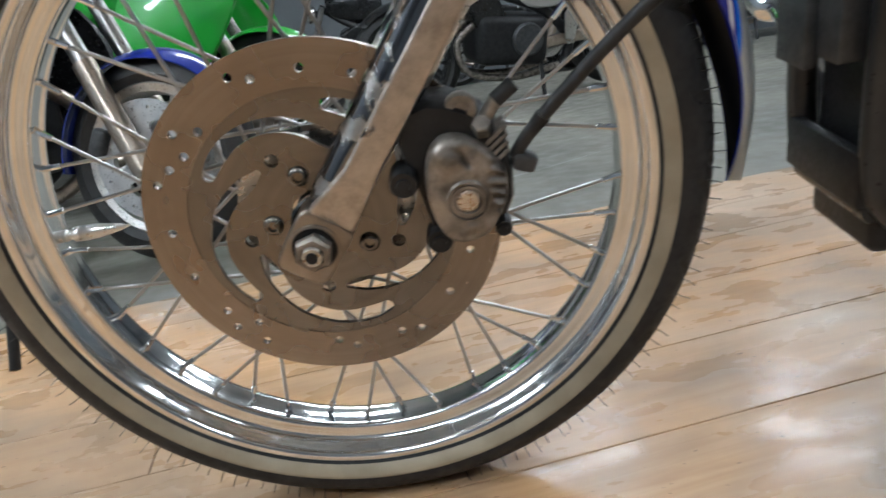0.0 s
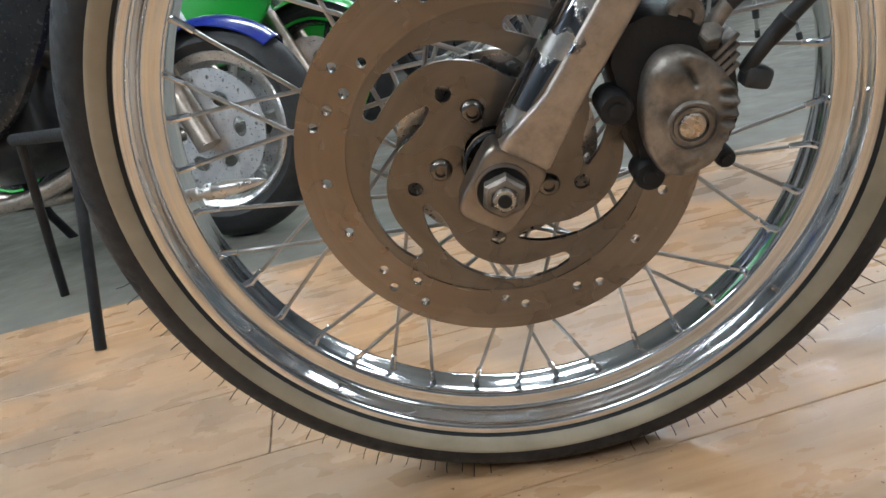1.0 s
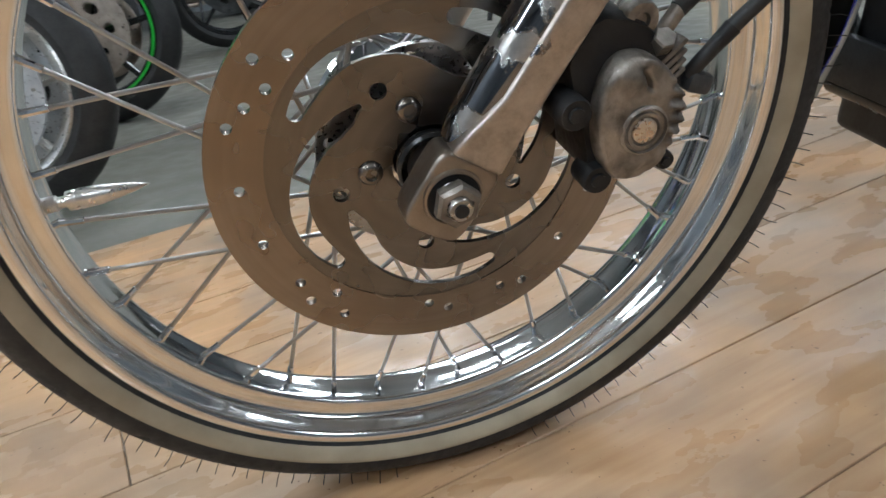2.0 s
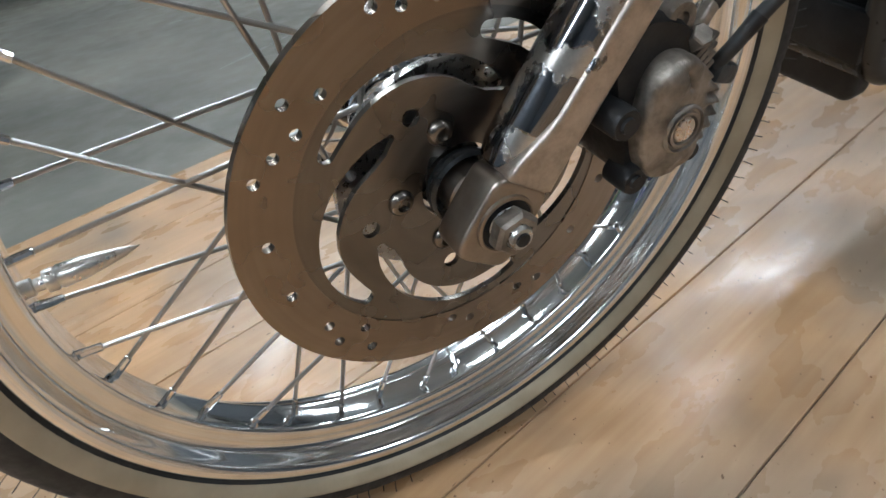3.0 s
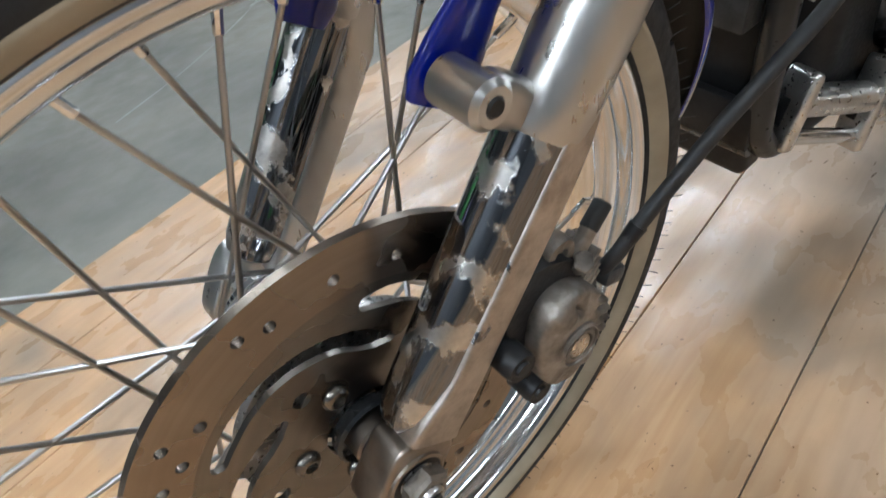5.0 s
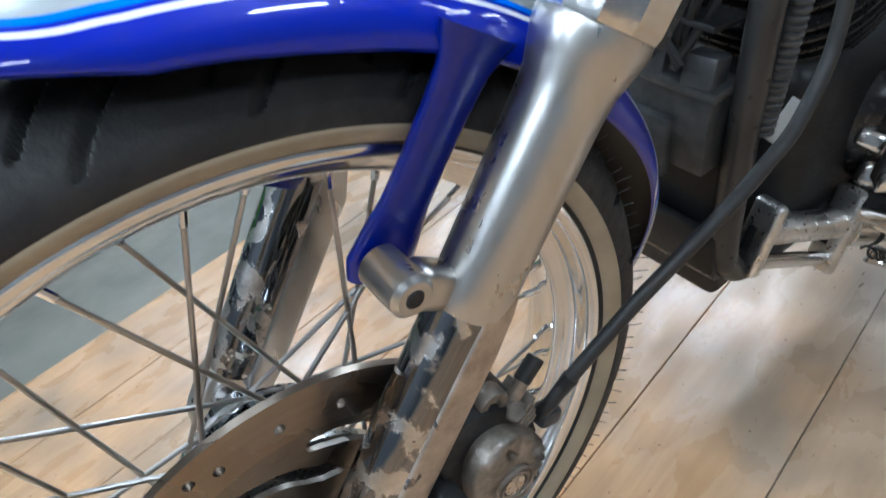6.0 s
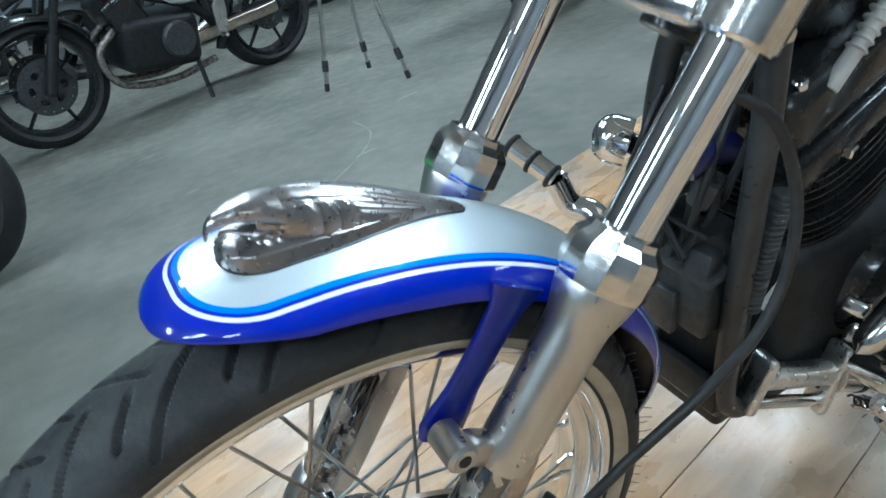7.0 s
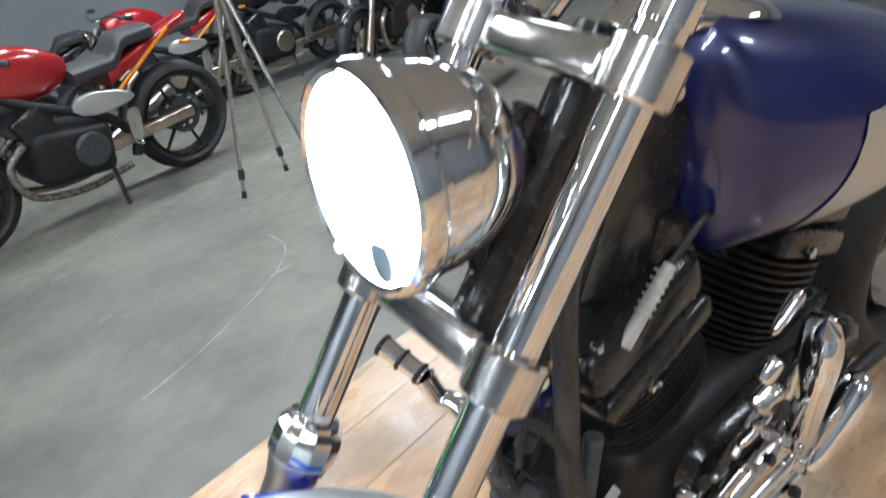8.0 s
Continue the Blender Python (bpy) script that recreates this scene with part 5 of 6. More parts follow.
part("control_rod", rod((0.512, -0.030, -0.095), (0.618, -0.055, -0.140), 0.0085, 18), DUSTY_CHROME, ctl)
part("pivot_barrel", rod((0.632, -0.052, -0.104), (0.745, -0.092, -0.145), 0.023, 24), DUSTY_CHROME, ctl)
part("pivot_ring", rod((0.660, -0.061, -0.114), (0.668, -0.064, -0.117), 0.0245, 24), BLACK_SATIN, ctl)
coil = [Vector((0.622 + 0.0010 * k, -0.088 + 0.007 * math.cos(2 * math.pi * k / 7) - 0.0007 * k, -0.112 + 0.007 * math.sin(2 * math.pi * k / 7) - 0.0006 * k)) for k in range(56)]
part("return_spring", tube(coil, 0.0016, 6), BLACK_SATIN, ctl)
part("linkage_plate", box(0.075, 0.006, 0.022, Matrix.Translation((0.660, -0.100, -0.140)) @ pose(0, 0, 0, 0, 32, -20), 0.002), DUSTY_CHROME, ctl)
part("linkage_block", box(0.036, 0.030, 0.020, Matrix.Translation((0.664, -0.040, -0.012)) @ pose(0, 0, 0, 10, 25, 20), 0.005, 3), DUSTY_CHROME, ctl)
part("linkage_block", box(0.046, 0.034, 0.030, Matrix.Translation((0.672, -0.050, -0.056)) @ pose(0, 0, 0, 10, 25, 20), 0.008, 3), DUSTY_CHROME, ctl)
part("pivot_hub", rod((0.660, -0.050, -0.085), (0.640, -0.125, -0.060), 0.026, 28, 0.024), DUSTY_CHROME, ctl)


def foot_peg(root, tip, r, rings, label):
    root, tip = Vector(root), Vector(tip)
    p = part("foot_peg", rod(root, tip, r, 24, r * 0.96, bev=0.003), CHROME, bike, label)
    for a in rings:
        part("rubber_ring", rod(root.lerp(tip, a), root.lerp(tip, a + 0.13), r * 1.18, 24, bev=0.003), RUBBER, p)
    return p


foot_peg((0.640, -0.105, -0.022), (0.699, -0.215, -0.071), 0.0135, (0.16, 0.74), "chrome foot peg with black rubber rings")
foot_peg((0.622, -0.115, -0.092), (0.745, -0.240, -0.200), 0.0150, (0.50,), "chrome shift peg with black rubber ring")
part("shift_rod", rod((0.650, -0.112, -0.146), (0.722, -0.165, -0.268), 0.0070, 14), CHROME, ctl, "chrome shift rod")


def capsule(a, b, ra, rb, flat=1.0):
    """A rounded, slightly flattened body from a to b."""
    a, b = Vector(a), Vector(b)
    n, ln = 22, (b - a).length
    m = along(a, b - a)

    def pt(i, j):
        f = i / (n - 1)
        e = math.sqrt(max(0.0, 1 - abs(2 * f - 1) ** 5))
        r = (ra + (rb - ra) * f) * e + 0.0004
        t = 2 * math.pi * j / 24
        return m @ Vector((r * math.cos(t), r * flat * math.sin(t), ln * f))
    return grid(pt, n, 24, wrap_v=True)


cc = part("side_cover", capsule((0.610, -0.080, -0.030), (0.800, -0.096, 0.085), 0.021, 0.024), DUSTY_CHROME, bike, "long chrome side cover")
part("cover_rib", capsule((0.670, -0.104, -0.062), (0.835, -0.112, 0.012), 0.013, 0.016), CHROME, cc)
part("cover_rib", capsule((0.640, -0.100, -0.018), (0.770, -0.116, 0.050), 0.010, 0.013), CHROME, cc)
for p in ((0.656, -0.098, 0.030), (0.729, -0.100, 0.060), (0.797, -0.118, 0.010), (0.760, -0.126, -0.008)):
    part("cover_bolt", cyl(0.0095, 0.012, along(p, (0.1, -1, 0.3)), 6, 0.002), BLACK_SATIN, cc)
for k, p in enumerate(((0.700, -0.078, 0.086), (0.728, -0.078, 0.116), (0.672, -0.074, 0.052))):
    part("cover_tooth", box(0.034, 0.012, 0.014, Matrix.Translation(p) @ pose(0, 0, 0, 20, -30 + 25 * k, 10), 0.004, 3), ALLOY, cc)
part("linkage_block", box(0.036, 0.030, 0.042, Matrix.Translation((0.706, -0.100, 0.186)) @ pose(0, 0, 0, 25, 40, 20), 0.010, 4), DUSTY_CHROME, cc)
# black disc set on the block for the shade of a recess
part("block_recess_shade", cyl(0.014, 0.004, along((0.706, -0.120, 0.180), (0.1, -1, 0.35)), 20, 0.001), BLACK_SATIN, cc)
part("linkage_block", box(0.024, 0.022, 0.034, Matrix.Translation((0.702, -0.100, 0.232)) @ pose(0, 0, 0, 15, 35, 15), 0.008, 4), CHROME, cc)
for a, b, r in (((0.690, -0.098, 0.150), (0.742, -0.104, 0.098), 0.008), ((0.672, -0.094, 0.120), (0.725, -0.100, 0.150), 0.007), ((0.735, -0.104, 0.160), (0.752, -0.112, 0.230), 0.009), ((0.640, -0.090, 0.030), (0.690, -0.098, 0.080), 0.009)):
    part("linkage_rod", capsule(a, b, r, r * 0.85), DUSTY_CHROME, cc)
for p in ((0.742, -0.112, 0.098), (0.700, -0.106, 0.135), (0.690, -0.106, 0.078), (0.668, -0.104, -0.006)):
    part("linkage_nut", cyl(0.0075, 0.010, along(p, (0.2, -1, 0.2)), 6, 0.001), STEEL, cc)
part("lever", capsule((0.722, -0.085, 0.262), (0.770, -0.085, 0.302), 0.006, 0.010), CHROME, bike, "small chrome lever")
part("teardrop_cover", capsule((0.760, -0.118, 0.055), (0.764, -0.122, 0.285), 0.026, 0.046, 0.55), CHROME, bike, "teardrop chrome cover")
part("teardrop_cover", capsule((0.778, -0.128, 0.010), (0.860, -0.138, 0.150), 0.016, 0.026, 0.55), CHROME, bike, "teardrop chrome cover")
part("cover_hinge", rod((0.760, -0.110, 0.040), (0.800, -0.128, 0.010), 0.012, 16), DUSTY_CHROME, bike)
part("side_stand", tube(spline([(0.70, -0.06, -0.15), (0.74, -0.14, -0.21), (0.78, -0.225, -0.282)], 5), 0.012, 12), CHROME, bike)

# rear wheel, out of sight behind the rest but standing on the floor
rw = part("rear_wheel", lathe([(0.20, -0.05), (0.20, 0.05), (0.215, 0.06)], 48, Matrix.Translation((1.50, 0.10, 0.01)) @ Matrix.Rotation(radians(-90), 4, "X"), closed=True), CHROME, bike)
part("rear_tyre", lathe([(0.215 + 0.055 + 0.055 * math.cos(a), 0.075 * math.sin(a)) for a in (2 * math.pi * k / 20 for k in range(20))], 64, Matrix.Translation((1.50, 0.10, 0.005)) @ Matrix.Rotation(radians(-90), 4, "X"), closed=True), RUBBER, rw)
part("swing_arm", rod((0.85, 0.08, -0.05), (1.50, 0.10, 0.0), 0.03, 16), BLACK_PAINT, bike)
part("exhaust", tube(spline([(0.80, 0.13, 0.15), (0.86, 0.20, 0.02), (0.98, 0.24, -0.10), (1.2, 0.26, -0.12), (1.6, 0.27, -0.10)], 6), 0.026, 18), CHROME, bike, "chrome exhaust pipe")

# ---- other parked motorcycles ----
def parked_bike(name, label, m, paint, trim, disc_mat, rim_mat, wheel_r=0.30, sport=True, fork_mat=None, shell=None, stripe=None, forward=0.20):
    """x forward, y to its left, z up; a whole machine of simple parts."""
    b = thing(name, label, "motorcycle", m, "parked motorcycles")
    half = 0.70
    cover_mat = BLACK_PLASTIC if fork_mat is BLACK_PAINT else DULL_ALLOY
    for nm, px, tw in (("front_wheel", half, 0.055), ("rear_wheel", -half, 0.08)):
        wm = Matrix.Translation((px, 0, wheel_r)) @ Matrix.Rotation(radians(-90), 4, "X")
        tr = 0.080
        cr = wheel_r - tr
        w = part(nm, lathe([(cr - 0.018, -tw * 0.7), (cr, -tw * 0.8), (cr + 0.006, -tw * 0.7), (cr - 0.004, 0), (cr + 0.006, tw * 0.7), (cr, tw * 0.8), (cr - 0.018, tw * 0.7), (cr - 0.026, 0)], 56, wm, closed=True), rim_mat, b)
        part("tyre", lathe([(cr + tr * math.cos(a), tw * math.sin(a)) if math.cos(a) > 0.01 else (cr + 0.002 + 0.006 * math.cos(a), 0.70 * tw * math.sin(a)) for a in (2 * math.pi * k / 20 for k in range(20))], 56, wm, closed=True), RUBBER, w)
        sp = Geo()
        lathe([(0.0, -0.05), (0.035, -0.05), (0.035, 0.05), (0.0, 0.05)], 20, wm, g=sp)
        for k in range(6):
            a = 2 * math.pi * k / 6
            rod((px + 0.03 * math.cos(a), 0, wheel_r + 0.03 * math.sin(a)), (px + (cr - 0.012) * math.cos(a + 0.15), 0, wheel_r + (cr - 0.012) * math.sin(a + 0.15)), 0.013, 8, 0.010, sp)
        part("wheel_spokes", sp, rim_mat, w)
        ro = 0.150 if nm == "front_wheel" else 0.11
        hl_ = [ring(0.0045, 8, ro * 0.86 * math.cos(a), ro * 0.86 * math.sin(a)) for a in (2 * math.pi * k / 18 for k in range(18))]
        hl_ += [[(ro * (0.56 + 0.12 * math.sin(t)) * math.cos(a0 + 0.30 * math.cos(t)), ro * (0.56 + 0.12 * math.sin(t)) * math.sin(a0 + 0.30 * math.cos(t))) for t in (2 * math.pi * q / 12 for q in range(12))] for a0 in (2 * math.pi * k / 6 for k in range(6))]
        wave = [(ro * (1 + 0.004 * math.cos(10 * a)) * math.cos(a), ro * (1 + 0.004 * math.cos(10 * a)) * math.sin(a)) for a in (2 * math.pi * k / 90 for k in range(90))]
        for sd in (-1, 1):
            part("brake_disc", plate(wave, hl_, 0.005, Matrix.Translation((px, sd * 0.062, wheel_r)) @ pose(0, 0, 0, 90)), disc_mat, w)
            part("caliper", box(0.045, 0.036, 0.085, Matrix.Translation((px - ro * 0.86, sd * 0.072, wheel_r + 0.05)) @ pose(0, 0, 0, 0, 25, 0), 0.012, 3), BLACK_PLASTIC, w)
            if stripe and sd > 0:
                part("rim_stripe", lathe([(cr - 0.009, -tw * 0.84), (cr + 0.001, -tw * 0.88), (cr + 0.001, -tw * 0.76), (cr - 0.009, -tw * 0.72)], 56, wm, closed=True), stripe, w, "bright rim stripe")
    # fork, bars, mudguard
    for sd in (-1, 1):
        f = part("fork_leg", rod((half, sd * 0.095, wheel_r), (half - 0.27, sd * 0.095, wheel_r + 0.60), 0.025, 16, 0.022), fork_mat or STEEL, b)
        part("fork_foot", rod((half + 0.01, sd * 0.095, wheel_r - 0.035), (half - 0.115, sd * 0.095, wheel_r + 0.25), 0.031, 16, 0.029), BLACK_SATIN if fork_mat is BLACK_PAINT else DULL_ALLOY, f)
    part("handlebar", tube(spline([(0.30, 0.38, 1.00), (0.40, 0.25, 1.03), (0.47, 0.08, 1.00), (0.47, -0.08, 1.00), (0.40, -0.25, 1.03), (0.30, -0.38, 1.00)], 5), 0.012, 10), DUSTY_CHROME, b)
    for sd in (-1, 1):
        part("grip", rod((0.30, sd * 0.38, 1.00), (0.37, sd * 0.28, 1.02), 0.018, 12), RUBBER, b)

    def guard(i, j):
        a = radians((182 - 137 * i / 23) if sport else (150 - 105 * i / 23))
        u = -1 + 2 * (j if j < 9 else 17 - j) / 8
        r = wheel_r + (0.012 if sport else 0.022) - 0.03 * u * u - (0.003 if j >= 9 else 0)
        return (half + r * math.cos(a), (0.075 - 0.030 * smooth(13, 23, i)) * u, wheel_r + r * math.sin(a))
    part("front_mudguard", grid(guard, 24, 18, wrap_v=True), trim, b)
    # frame, engine, exhaust
    part("frame", tube(spline([(0.46, 0, 0.90), (0.20, 0.10, 0.72), (-0.15, 0.13, 0.55), (-0.32, 0.10, 0.36), (-0.30, 0.10, 0.24)], 6), 0.03, 12), BLACK_SATIN, b)
    part("swing_arm", box(0.58, 0.05, 0.07, Matrix.Translation((-0.45, 0.11, wheel_r + 0.02)) @ pose(0, 0, 0, 0, 3, 0), 0.015, 3), DULL_ALLOY, b)
    eng = part("engine", box(0.46, 0.36, 0.30, Matrix.Translation((0.06, 0, 0.40)) @ pose(0, 0, 0, 0, -8, 0), 0.06, 4), BLACK_SATIN, b, "dark engine block")
    part("clutch_cover", cyl(0.10, 0.04, along((-0.02, 0.17, 0.40), (0, 1, 0)), 32, 0.015), cover_mat, eng)
    part("clutch_cover", cyl(0.085, 0.04, along((-0.02, -0.17, 0.40), (0, -1, 0)), 32, 0.015), cover_mat, eng)
    part("cylinder", box(0.20, 0.30, 0.24, Matrix.Translation((0.20, 0, 0.58)) @ pose(0, 0, 0, 0, 22, 0), 0.03, 3), BLACK_PAINT, eng)
    for sd in (-1, 1):
        part("exhaust_pipe", tube(spline([(0.28, sd * 0.08, 0.52), (0.40, sd * 0.09, 0.42), (0.34, sd * 0.10, 0.24), (0.05, sd * 0.10, 0.17), (-0.25, sd * 0.10, 0.20)], 5), 0.021, 12), CAST_ALLOY if cover_mat is BLACK_PLASTIC else DULL_ALLOY, eng)
    part("silencer", rod((-0.25, -0.16, 0.26), (-0.80, -0.19, 0.44), 0.045, 20, 0.055), STEEL, b)
    hp = part("heel_plate", pillow([(-0.03, 0.10), (0.05, 0.11), (0.05, 0.02), (0.02, -0.10), (-0.03, -0.11), (-0.04, 0.0)], [0, 0.012, 0.016], [1, 1, 0.9], Matrix.Translation((-0.30, 0.185, 0.44)) @ pose(0, 0, 0, 90, 0, 180), rounds=2), ALLOY, b)
    part("foot_peg", rod((-0.28, 0.19, 0.36), (-0.27, 0.28, 0.36), 0.012, 10), DUSTY_CHROME, hp)
    # tank, seat, tail
    def tank_p(i, j):
        f = i / 23
        a = 2 * math.pi * j / 28
        w = 0.15 * math.sin(math.pi * (0.10 + 0.80 * f)) ** 0.6 * (1 - 0.30 * (1 - f))
        h = (0.115 if sport else 0.150) * math.sin(math.pi * (0.06 + 0.84 * f)) ** 0.6
        c, s = math.cos(a), math.sin(a)
        return (-0.10 + 0.50 * f, w * math.copysign(abs(c) ** 0.7, c), (0.80 if sport else 0.84) + 0.05 * f + h * math.copysign(abs(s) ** 0.8, s))
    tk = grid(tank_p, 24, 28, wrap_v=True)
    tk.f += [tuple(reversed(range(28))), tuple(range(23 * 28, 24 * 28))]
    part("fuel_tank", tk, paint, b, "glossy painted tank")

    def seat_p(i, j):
        f = i / 15
        a = 2 * math.pi * j / 20
        w = 0.145 - 0.03 * f
        c, s = math.cos(a), math.sin(a)
        return (-0.08 - 0.55 * f, w * math.copysign(abs(c) ** 0.6, c), 0.78 + 0.02 * f + 0.10 * smooth(0.45, 0.65, f) + 0.045 * math.copysign(abs(s) ** 0.6, s))
    st = grid(seat_p, 16, 20, wrap_v=True)
    st.f += [tuple(range(20)), tuple(reversed(range(15 * 20, 16 * 20)))]
    part("seat", st, SEAT_VINYL, b, "black seat")

    def tail_p(i, j):
        f = i / 15
        a = 2 * math.pi * j / 20
        c, s = math.cos(a), math.sin(a)
        w = 0.13 * (1 - 0.65 * f)
        return (-0.28 - 0.62 * f, w * math.copysign(abs(c) ** 0.5, c), 0.72 + 0.20 * f + 0.055 * (1 - 0.5 * f) * math.copysign(abs(s) ** 0.6, s))
    tl = grid(tail_p, 16, 20, wrap_v=True)
    tl.f += [tuple(range(20)), tuple(reversed(range(15 * 20, 16 * 20)))]
    part("tail_fairing", tl, paint, b)
    part("tail_light", box(0.03, 0.10, 0.035, Matrix.Translation((-0.90, 0, 0.93)), 0.01, 3), RED_LENS, b)
    part("side_trim", rod((-0.25, 0.15, 0.62), (-0.72, 0.12, 0.90), 0.012, 10), AMBER_LENS if paint is RED_PAINT else trim, b)
    for sd in (-1, 1):
        part("turn_signal", box(0.05, 0.07, 0.03, Matrix.Translation((-0.80, sd * 0.14, 0.80)), 0.012, 3), AMBER_LENS, b)
    part("side_panel", pillow([(-0.20, 0.02), (-0.10, 0.09), (0.16, 0.03), (0.20, -0.03), (0.05, -0.06), (-0.12, -0.05)], [0, 0.02, 0.03], [1, 1, 0.85], Matrix.Translation((-0.18, 0.15, 0.62)) @ pose(0, 0, 0, 90, 0, 180), rounds=2), SILVER_PAINT if paint is RED_PAINT else trim, b)
    if sport:
        for sd in (-1, 1):
            part("side_fairing", pillow([(-0.28, -0.12), (-0.20, 0.18), (0.10, 0.30), (0.30, 0.16), (0.22, -0.02), (0.05, -0.22), (-0.15, -0.24)], [0, 0.02, 0.03], [1, 1, 0.88], Matrix.Translation((forward, sd * 0.20, 0.55 + 0.25 * (forward - 0.20))) @ pose(0, 0, 0, 90, 0, 180 if sd > 0 else 0), rounds=3), shell or trim, b)
        part("nose_fairing", pillow([(-0.15, -0.10), (-0.13, 0.06), (0.0, 0.14), (0.13, 0.06), (0.15, -0.10), (0.0, -0.16)], [0, 0.06, 0.14, 0.20], [1, 0.95, 0.7, 0.3], Matrix.Translation((0.50, 0, 0.90)) @ pose(0, 0, 0, 90, 0, 90), rounds=3), shell or trim, b)
    else:
        part("round_headlight", lathe([(0.0, -0.10), (0.05, -0.08), (0.085, -0.02), (0.09, 0.0), (0.07, 0.012), (0.0, 0.018)], 32, along((0.58, 0, 0.86), (1, 0, -0.1))), DUSTY_CHROME, b)
    part("side_stand", tube([(-0.12, 0.12, 0.28), (-0.10, 0.20, 0.12), (-0.08, 0.27, 0.012)], 0.014, 10), BLACK_SATIN, b)
    part("stand_foot", box(0.06, 0.04, 0.012, Matrix.Translation((-0.08, 0.275, 0.006)), 0.004), BLACK_SATIN, b)
    return b


def ground_pose(px, py, heading, lean=-9, z=-0.004):
    return Matrix.Translation((px, py, z)) @ Matrix.Rotation(radians(heading), 4, "Z") @ Matrix.Rotation(radians(lean), 4, "X")


parked_bike("parked_motorcycle", "blue and black motorcycle with pale wave discs, standing on concrete", ground_pose(-1.358, 1.335, -12), BIKE_BLUE, BIKE_BLUE, WHITE_DISC, POLISHED, 0.268, True, ALLOY, BLACK_PAINT)
parked_bike("parked_motorcycle", "green and black sport motorcycle with green wheel stripes, standing on concrete", ground_pose(-1.325, 2.300, -8), GREEN_PAINT, GREEN_PAINT, DULL_ALLOY, BLACK_PAINT, 0.30, True, None, None, GREEN_PAINT, 0.46)
parked_bike("parked_motorcycle", "red naked motorcycle with silver heel plate, on its side stand", ground_pose(0.47, 4.17, 196), RED_PAINT, BLACK_PAINT, BLACK_PLASTIC, BLACK_PAINT, 0.345, False, BLACK_PAINT)
parked_bike("parked_motorcycle", "black motorcycle with red tank standing against the far row", ground_pose(1.6, 6.3, 190), RED_PAINT, BLACK_PAINT, STEEL, BLACK_PAINT, 0.31, False)
parked_bike("parked_motorcycle", "black motorcycle with chrome bars standing in the far row", ground_pose(3.3, 5.2, 215), BLACK_PAINT, BLACK_PAINT, STEEL, BLACK_PAINT, 0.31, False)
parked_bike("parked_motorcycle", "black motorcycle on its stand behind the cruiser", ground_pose(3.0, 3.35, 30), BLACK_PAINT, BLACK_PAINT, STEEL, BLACK_PAINT, 0.31, False)

far = parked_bike("parked_motorcycle", "black motorcycle with grey engine parked on concrete", ground_pose(-0.6, 6.4, 185), BLACK_PAINT, BLACK_PAINT, STEEL, BLACK_PAINT, 0.31, False)
copy_thing(far, ground_pose(-1.56, 3.05, -6))
copy_thing(far, ground_pose(-1.66, 3.75, -9))
copy_thing(far, ground_pose(0.5, 6.6, 170))
copy_thing(far, ground_pose(2.7, 6.5, 192))
copy_thing(far, ground_pose(4.3, 6.2, 200))

# ---- tripod ----
tp = thing("tripod", "grey metal camera tripod with rubber feet on the concrete", "tripod", Matrix.Translation((1.28, 3.08, -0.004)))
part("column", rod((0, 0, 0.55), (0, 0, 1.25), 0.018, 14), STEEL, tp)
part("head", box(0.09, 0.09, 0.08, Matrix.Translation((0, 0, 1.28)), 0.015, 3), BLACK_PLASTIC, tp)
for fx, fy in ((-0.22, 0.06), (0.11, 0.25), (0.115, -0.25)):
    top, foot = Vector((0, 0, 1.10)), Vector((fx, fy, 0.0))
    lg = part("leg", rod(top, top.lerp(foot, 0.55), 0.014, 12), STEEL, tp)
    part("lower_leg", rod(top.lerp(foot, 0.55), top.lerp(foot, 0.97), 0.010, 12), ALLOY, lg)
    part("leg_lock", rod(top.lerp(foot, 0.86), top.lerp(foot, 0.91), 0.017, 12), BLACK_PLASTIC, lg)
    part("rubber_foot", rod(top.lerp(foot, 0.965), foot, 0.013, 12), RUBBER, lg)

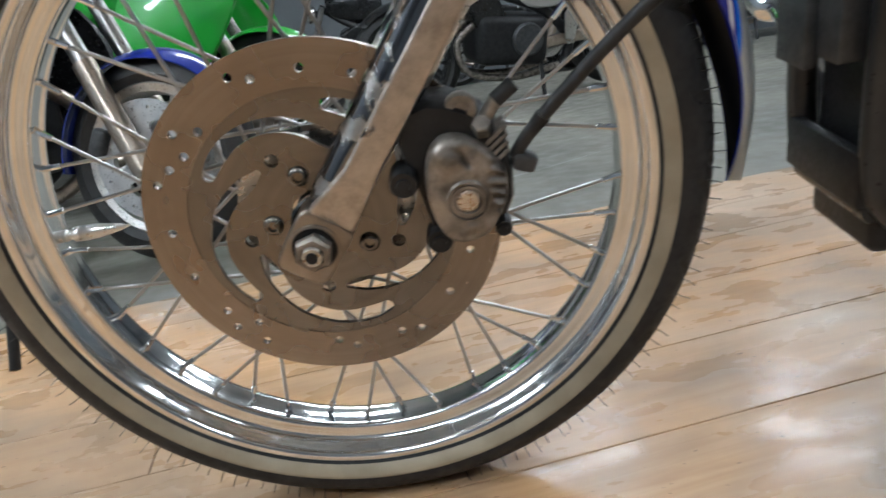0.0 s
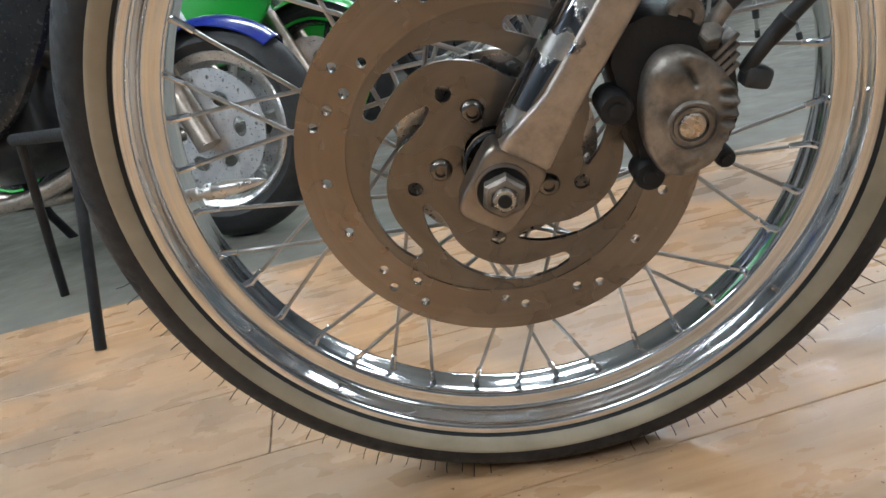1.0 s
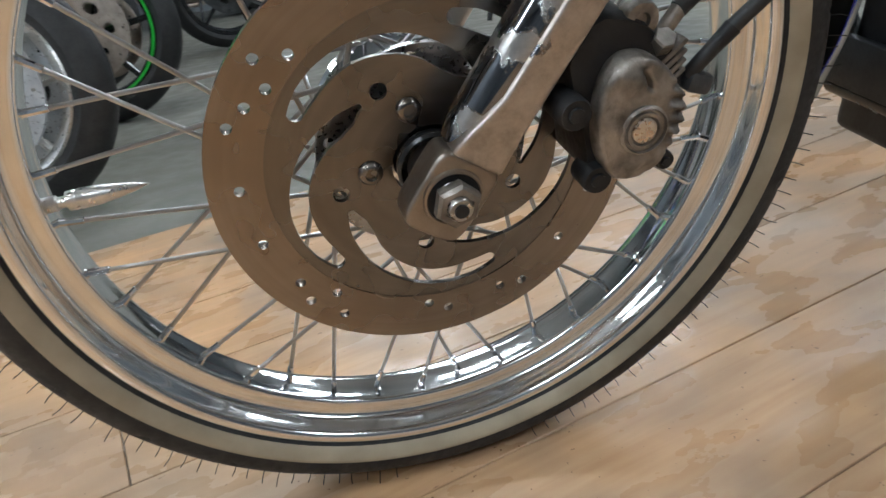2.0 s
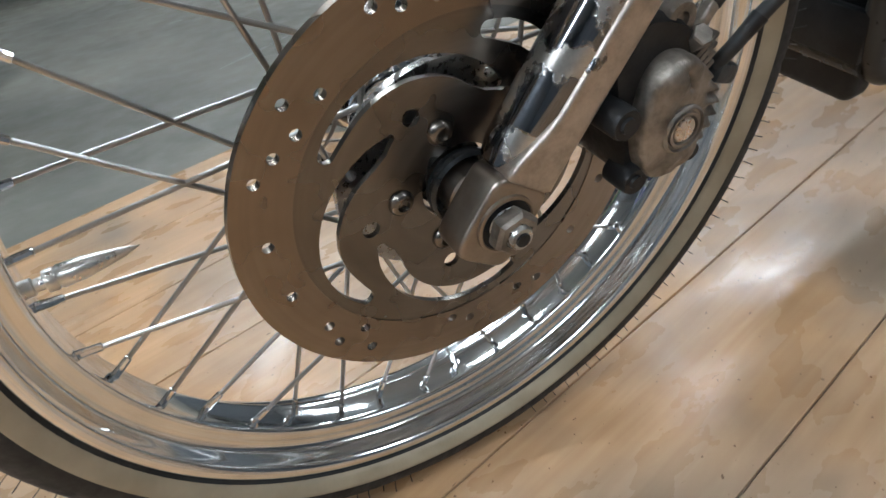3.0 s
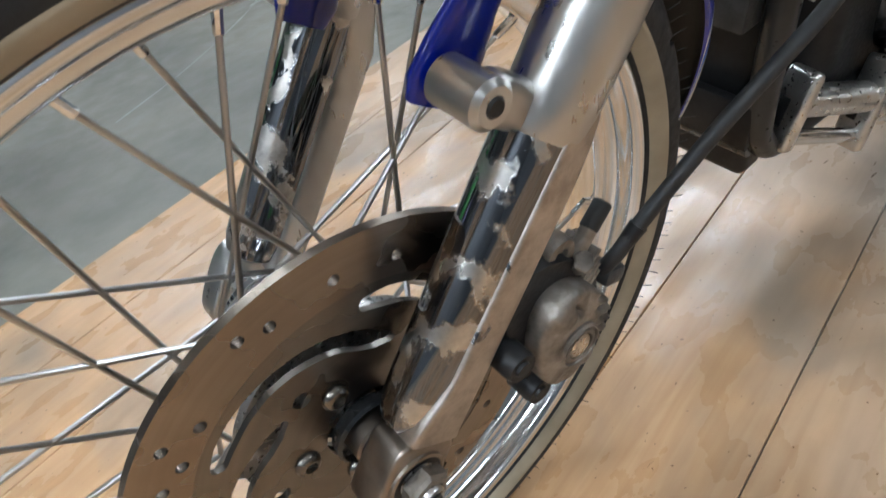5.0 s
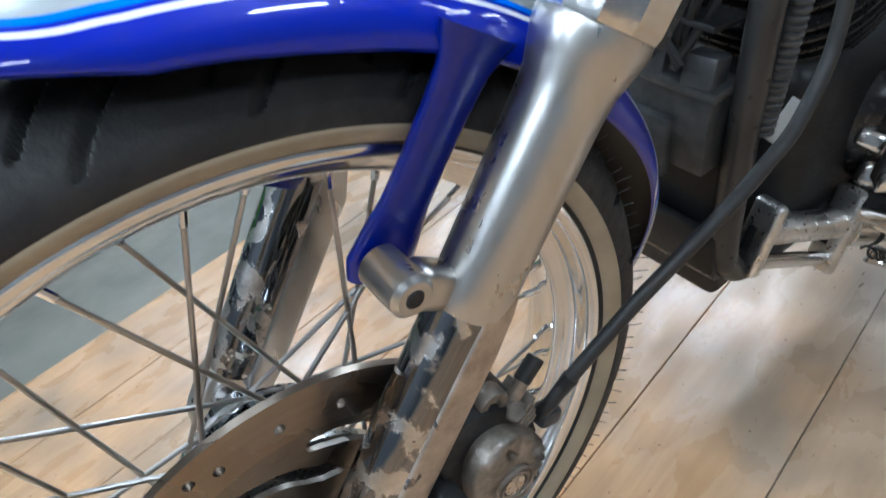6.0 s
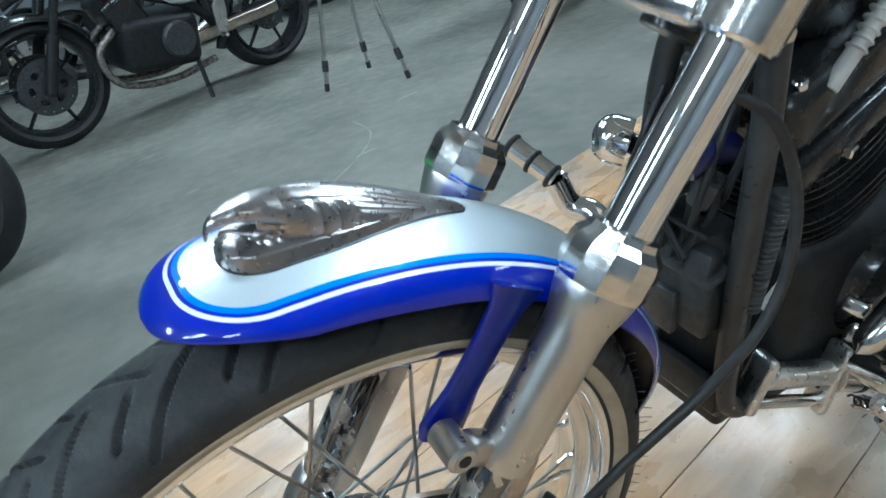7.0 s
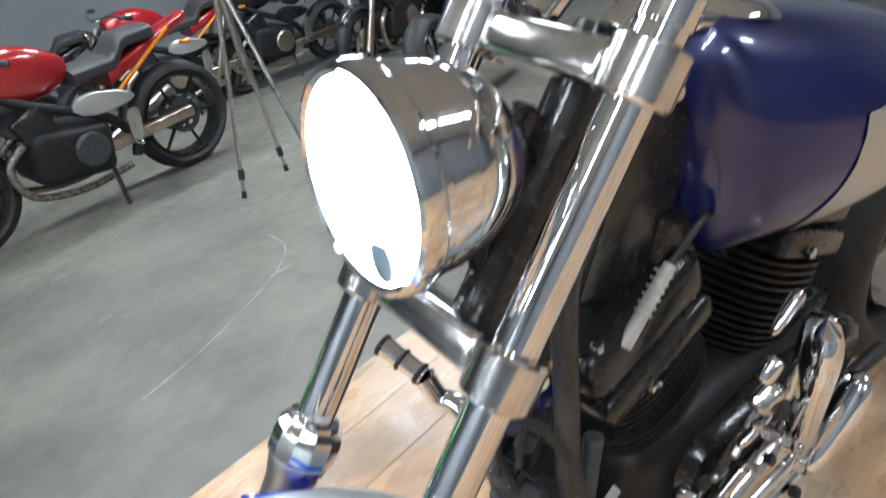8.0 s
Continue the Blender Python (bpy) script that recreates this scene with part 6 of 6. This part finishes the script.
# ---- stand legs beside the wheel ----
sl = thing("paddock_stand", "thin black metal prop stand on the floor", "stand", Matrix.Translation((-0.734, 0.54, 0)))
part("leg", rod((0, 0, 0.0), (0.015, 0.12, 0.36), 0.010, 12), BLACK_SATIN, sl)
part("leg", rod((-0.30, 0.40, -0.004), (-0.20, 0.30, 0.36), 0.010, 12), BLACK_SATIN, sl)
part("beam", rod((0.02, 0.11, 0.36), (-0.22, 0.31, 0.36), 0.012, 12), BLACK_SATIN, sl)

# ---- wood-look planks under the motorcycle ----
PLANK_DIR, PLANK_W, PLANK_L = 13.2, 0.1885, 2.40
deck = thing("plank_floor", "worn wood-look plank flooring laid on the concrete", "floor", Matrix.Rotation(radians(PLANK_DIR), 4, "Z"), kind="structure")
pm = mesh_of("plank", box(PLANK_L - 0.0016, PLANK_W - 0.0016, 0.005, None, 0.0008, 1), WOOD)
for j in range(-22, 5):
    shift = -0.275 if j == 1 else (1.28, 1.75, 1.50)[j % 3]
    for i in range(-1 if j == 1 else -2, 3):
        ob = new("plank", pm)
        ob.parent = deck
        ob.location = (shift + (i + 0.5) * PLANK_L, 0.005 + (j + 0.5) * PLANK_W, -0.0025)

SCRAPE = surface("scrape", (0.36, 0.36, 0.345), (0.27, 0.272, 0.265), 40, (0.5, 0.7))
# ---- chalky scrape on the concrete ----
arc = spline([(0.15, 1.58, 0), (0.40, 1.72, 0), (0.66, 1.92, 0), (0.82, 2.08, 0), (0.92, 2.26, 0), (0.93, 2.48, 0)], 8)
sg = Geo()
for k in range(len(arc) - 1):
    d = (arc[k + 1] - arc[k]).normalized()
    o = Vector((-d.y, d.x, 0)) * (0.0030 + 0.0016 * math.sin(k * 0.9))
    sg.add([arc[k] - o, arc[k + 1] - o, arc[k + 1] + o, arc[k] + o], [(0, 1, 2, 3)], Matrix.Translation((0, 0, -0.0042)))
for px, py, w in ((0.80, 2.03, 0.05), (0.18, 2.35, 0.03), (0.10, 3.1, 0.04), (1.25, 2.55, 0.06)):
    sg.add([(px - w, py - 0.012, -0.0042), (px + w * 0.7, py - 0.004, -0.0042), (px + w, py + 0.012, -0.0042), (px - w * 0.6, py + 0.006, -0.0042)], [(0, 1, 2, 3)])
tagged(solid("floor_scrape", sg, SCRAPE, "pale curved scrape and scuffs on the concrete", "floor mark", "structure"))
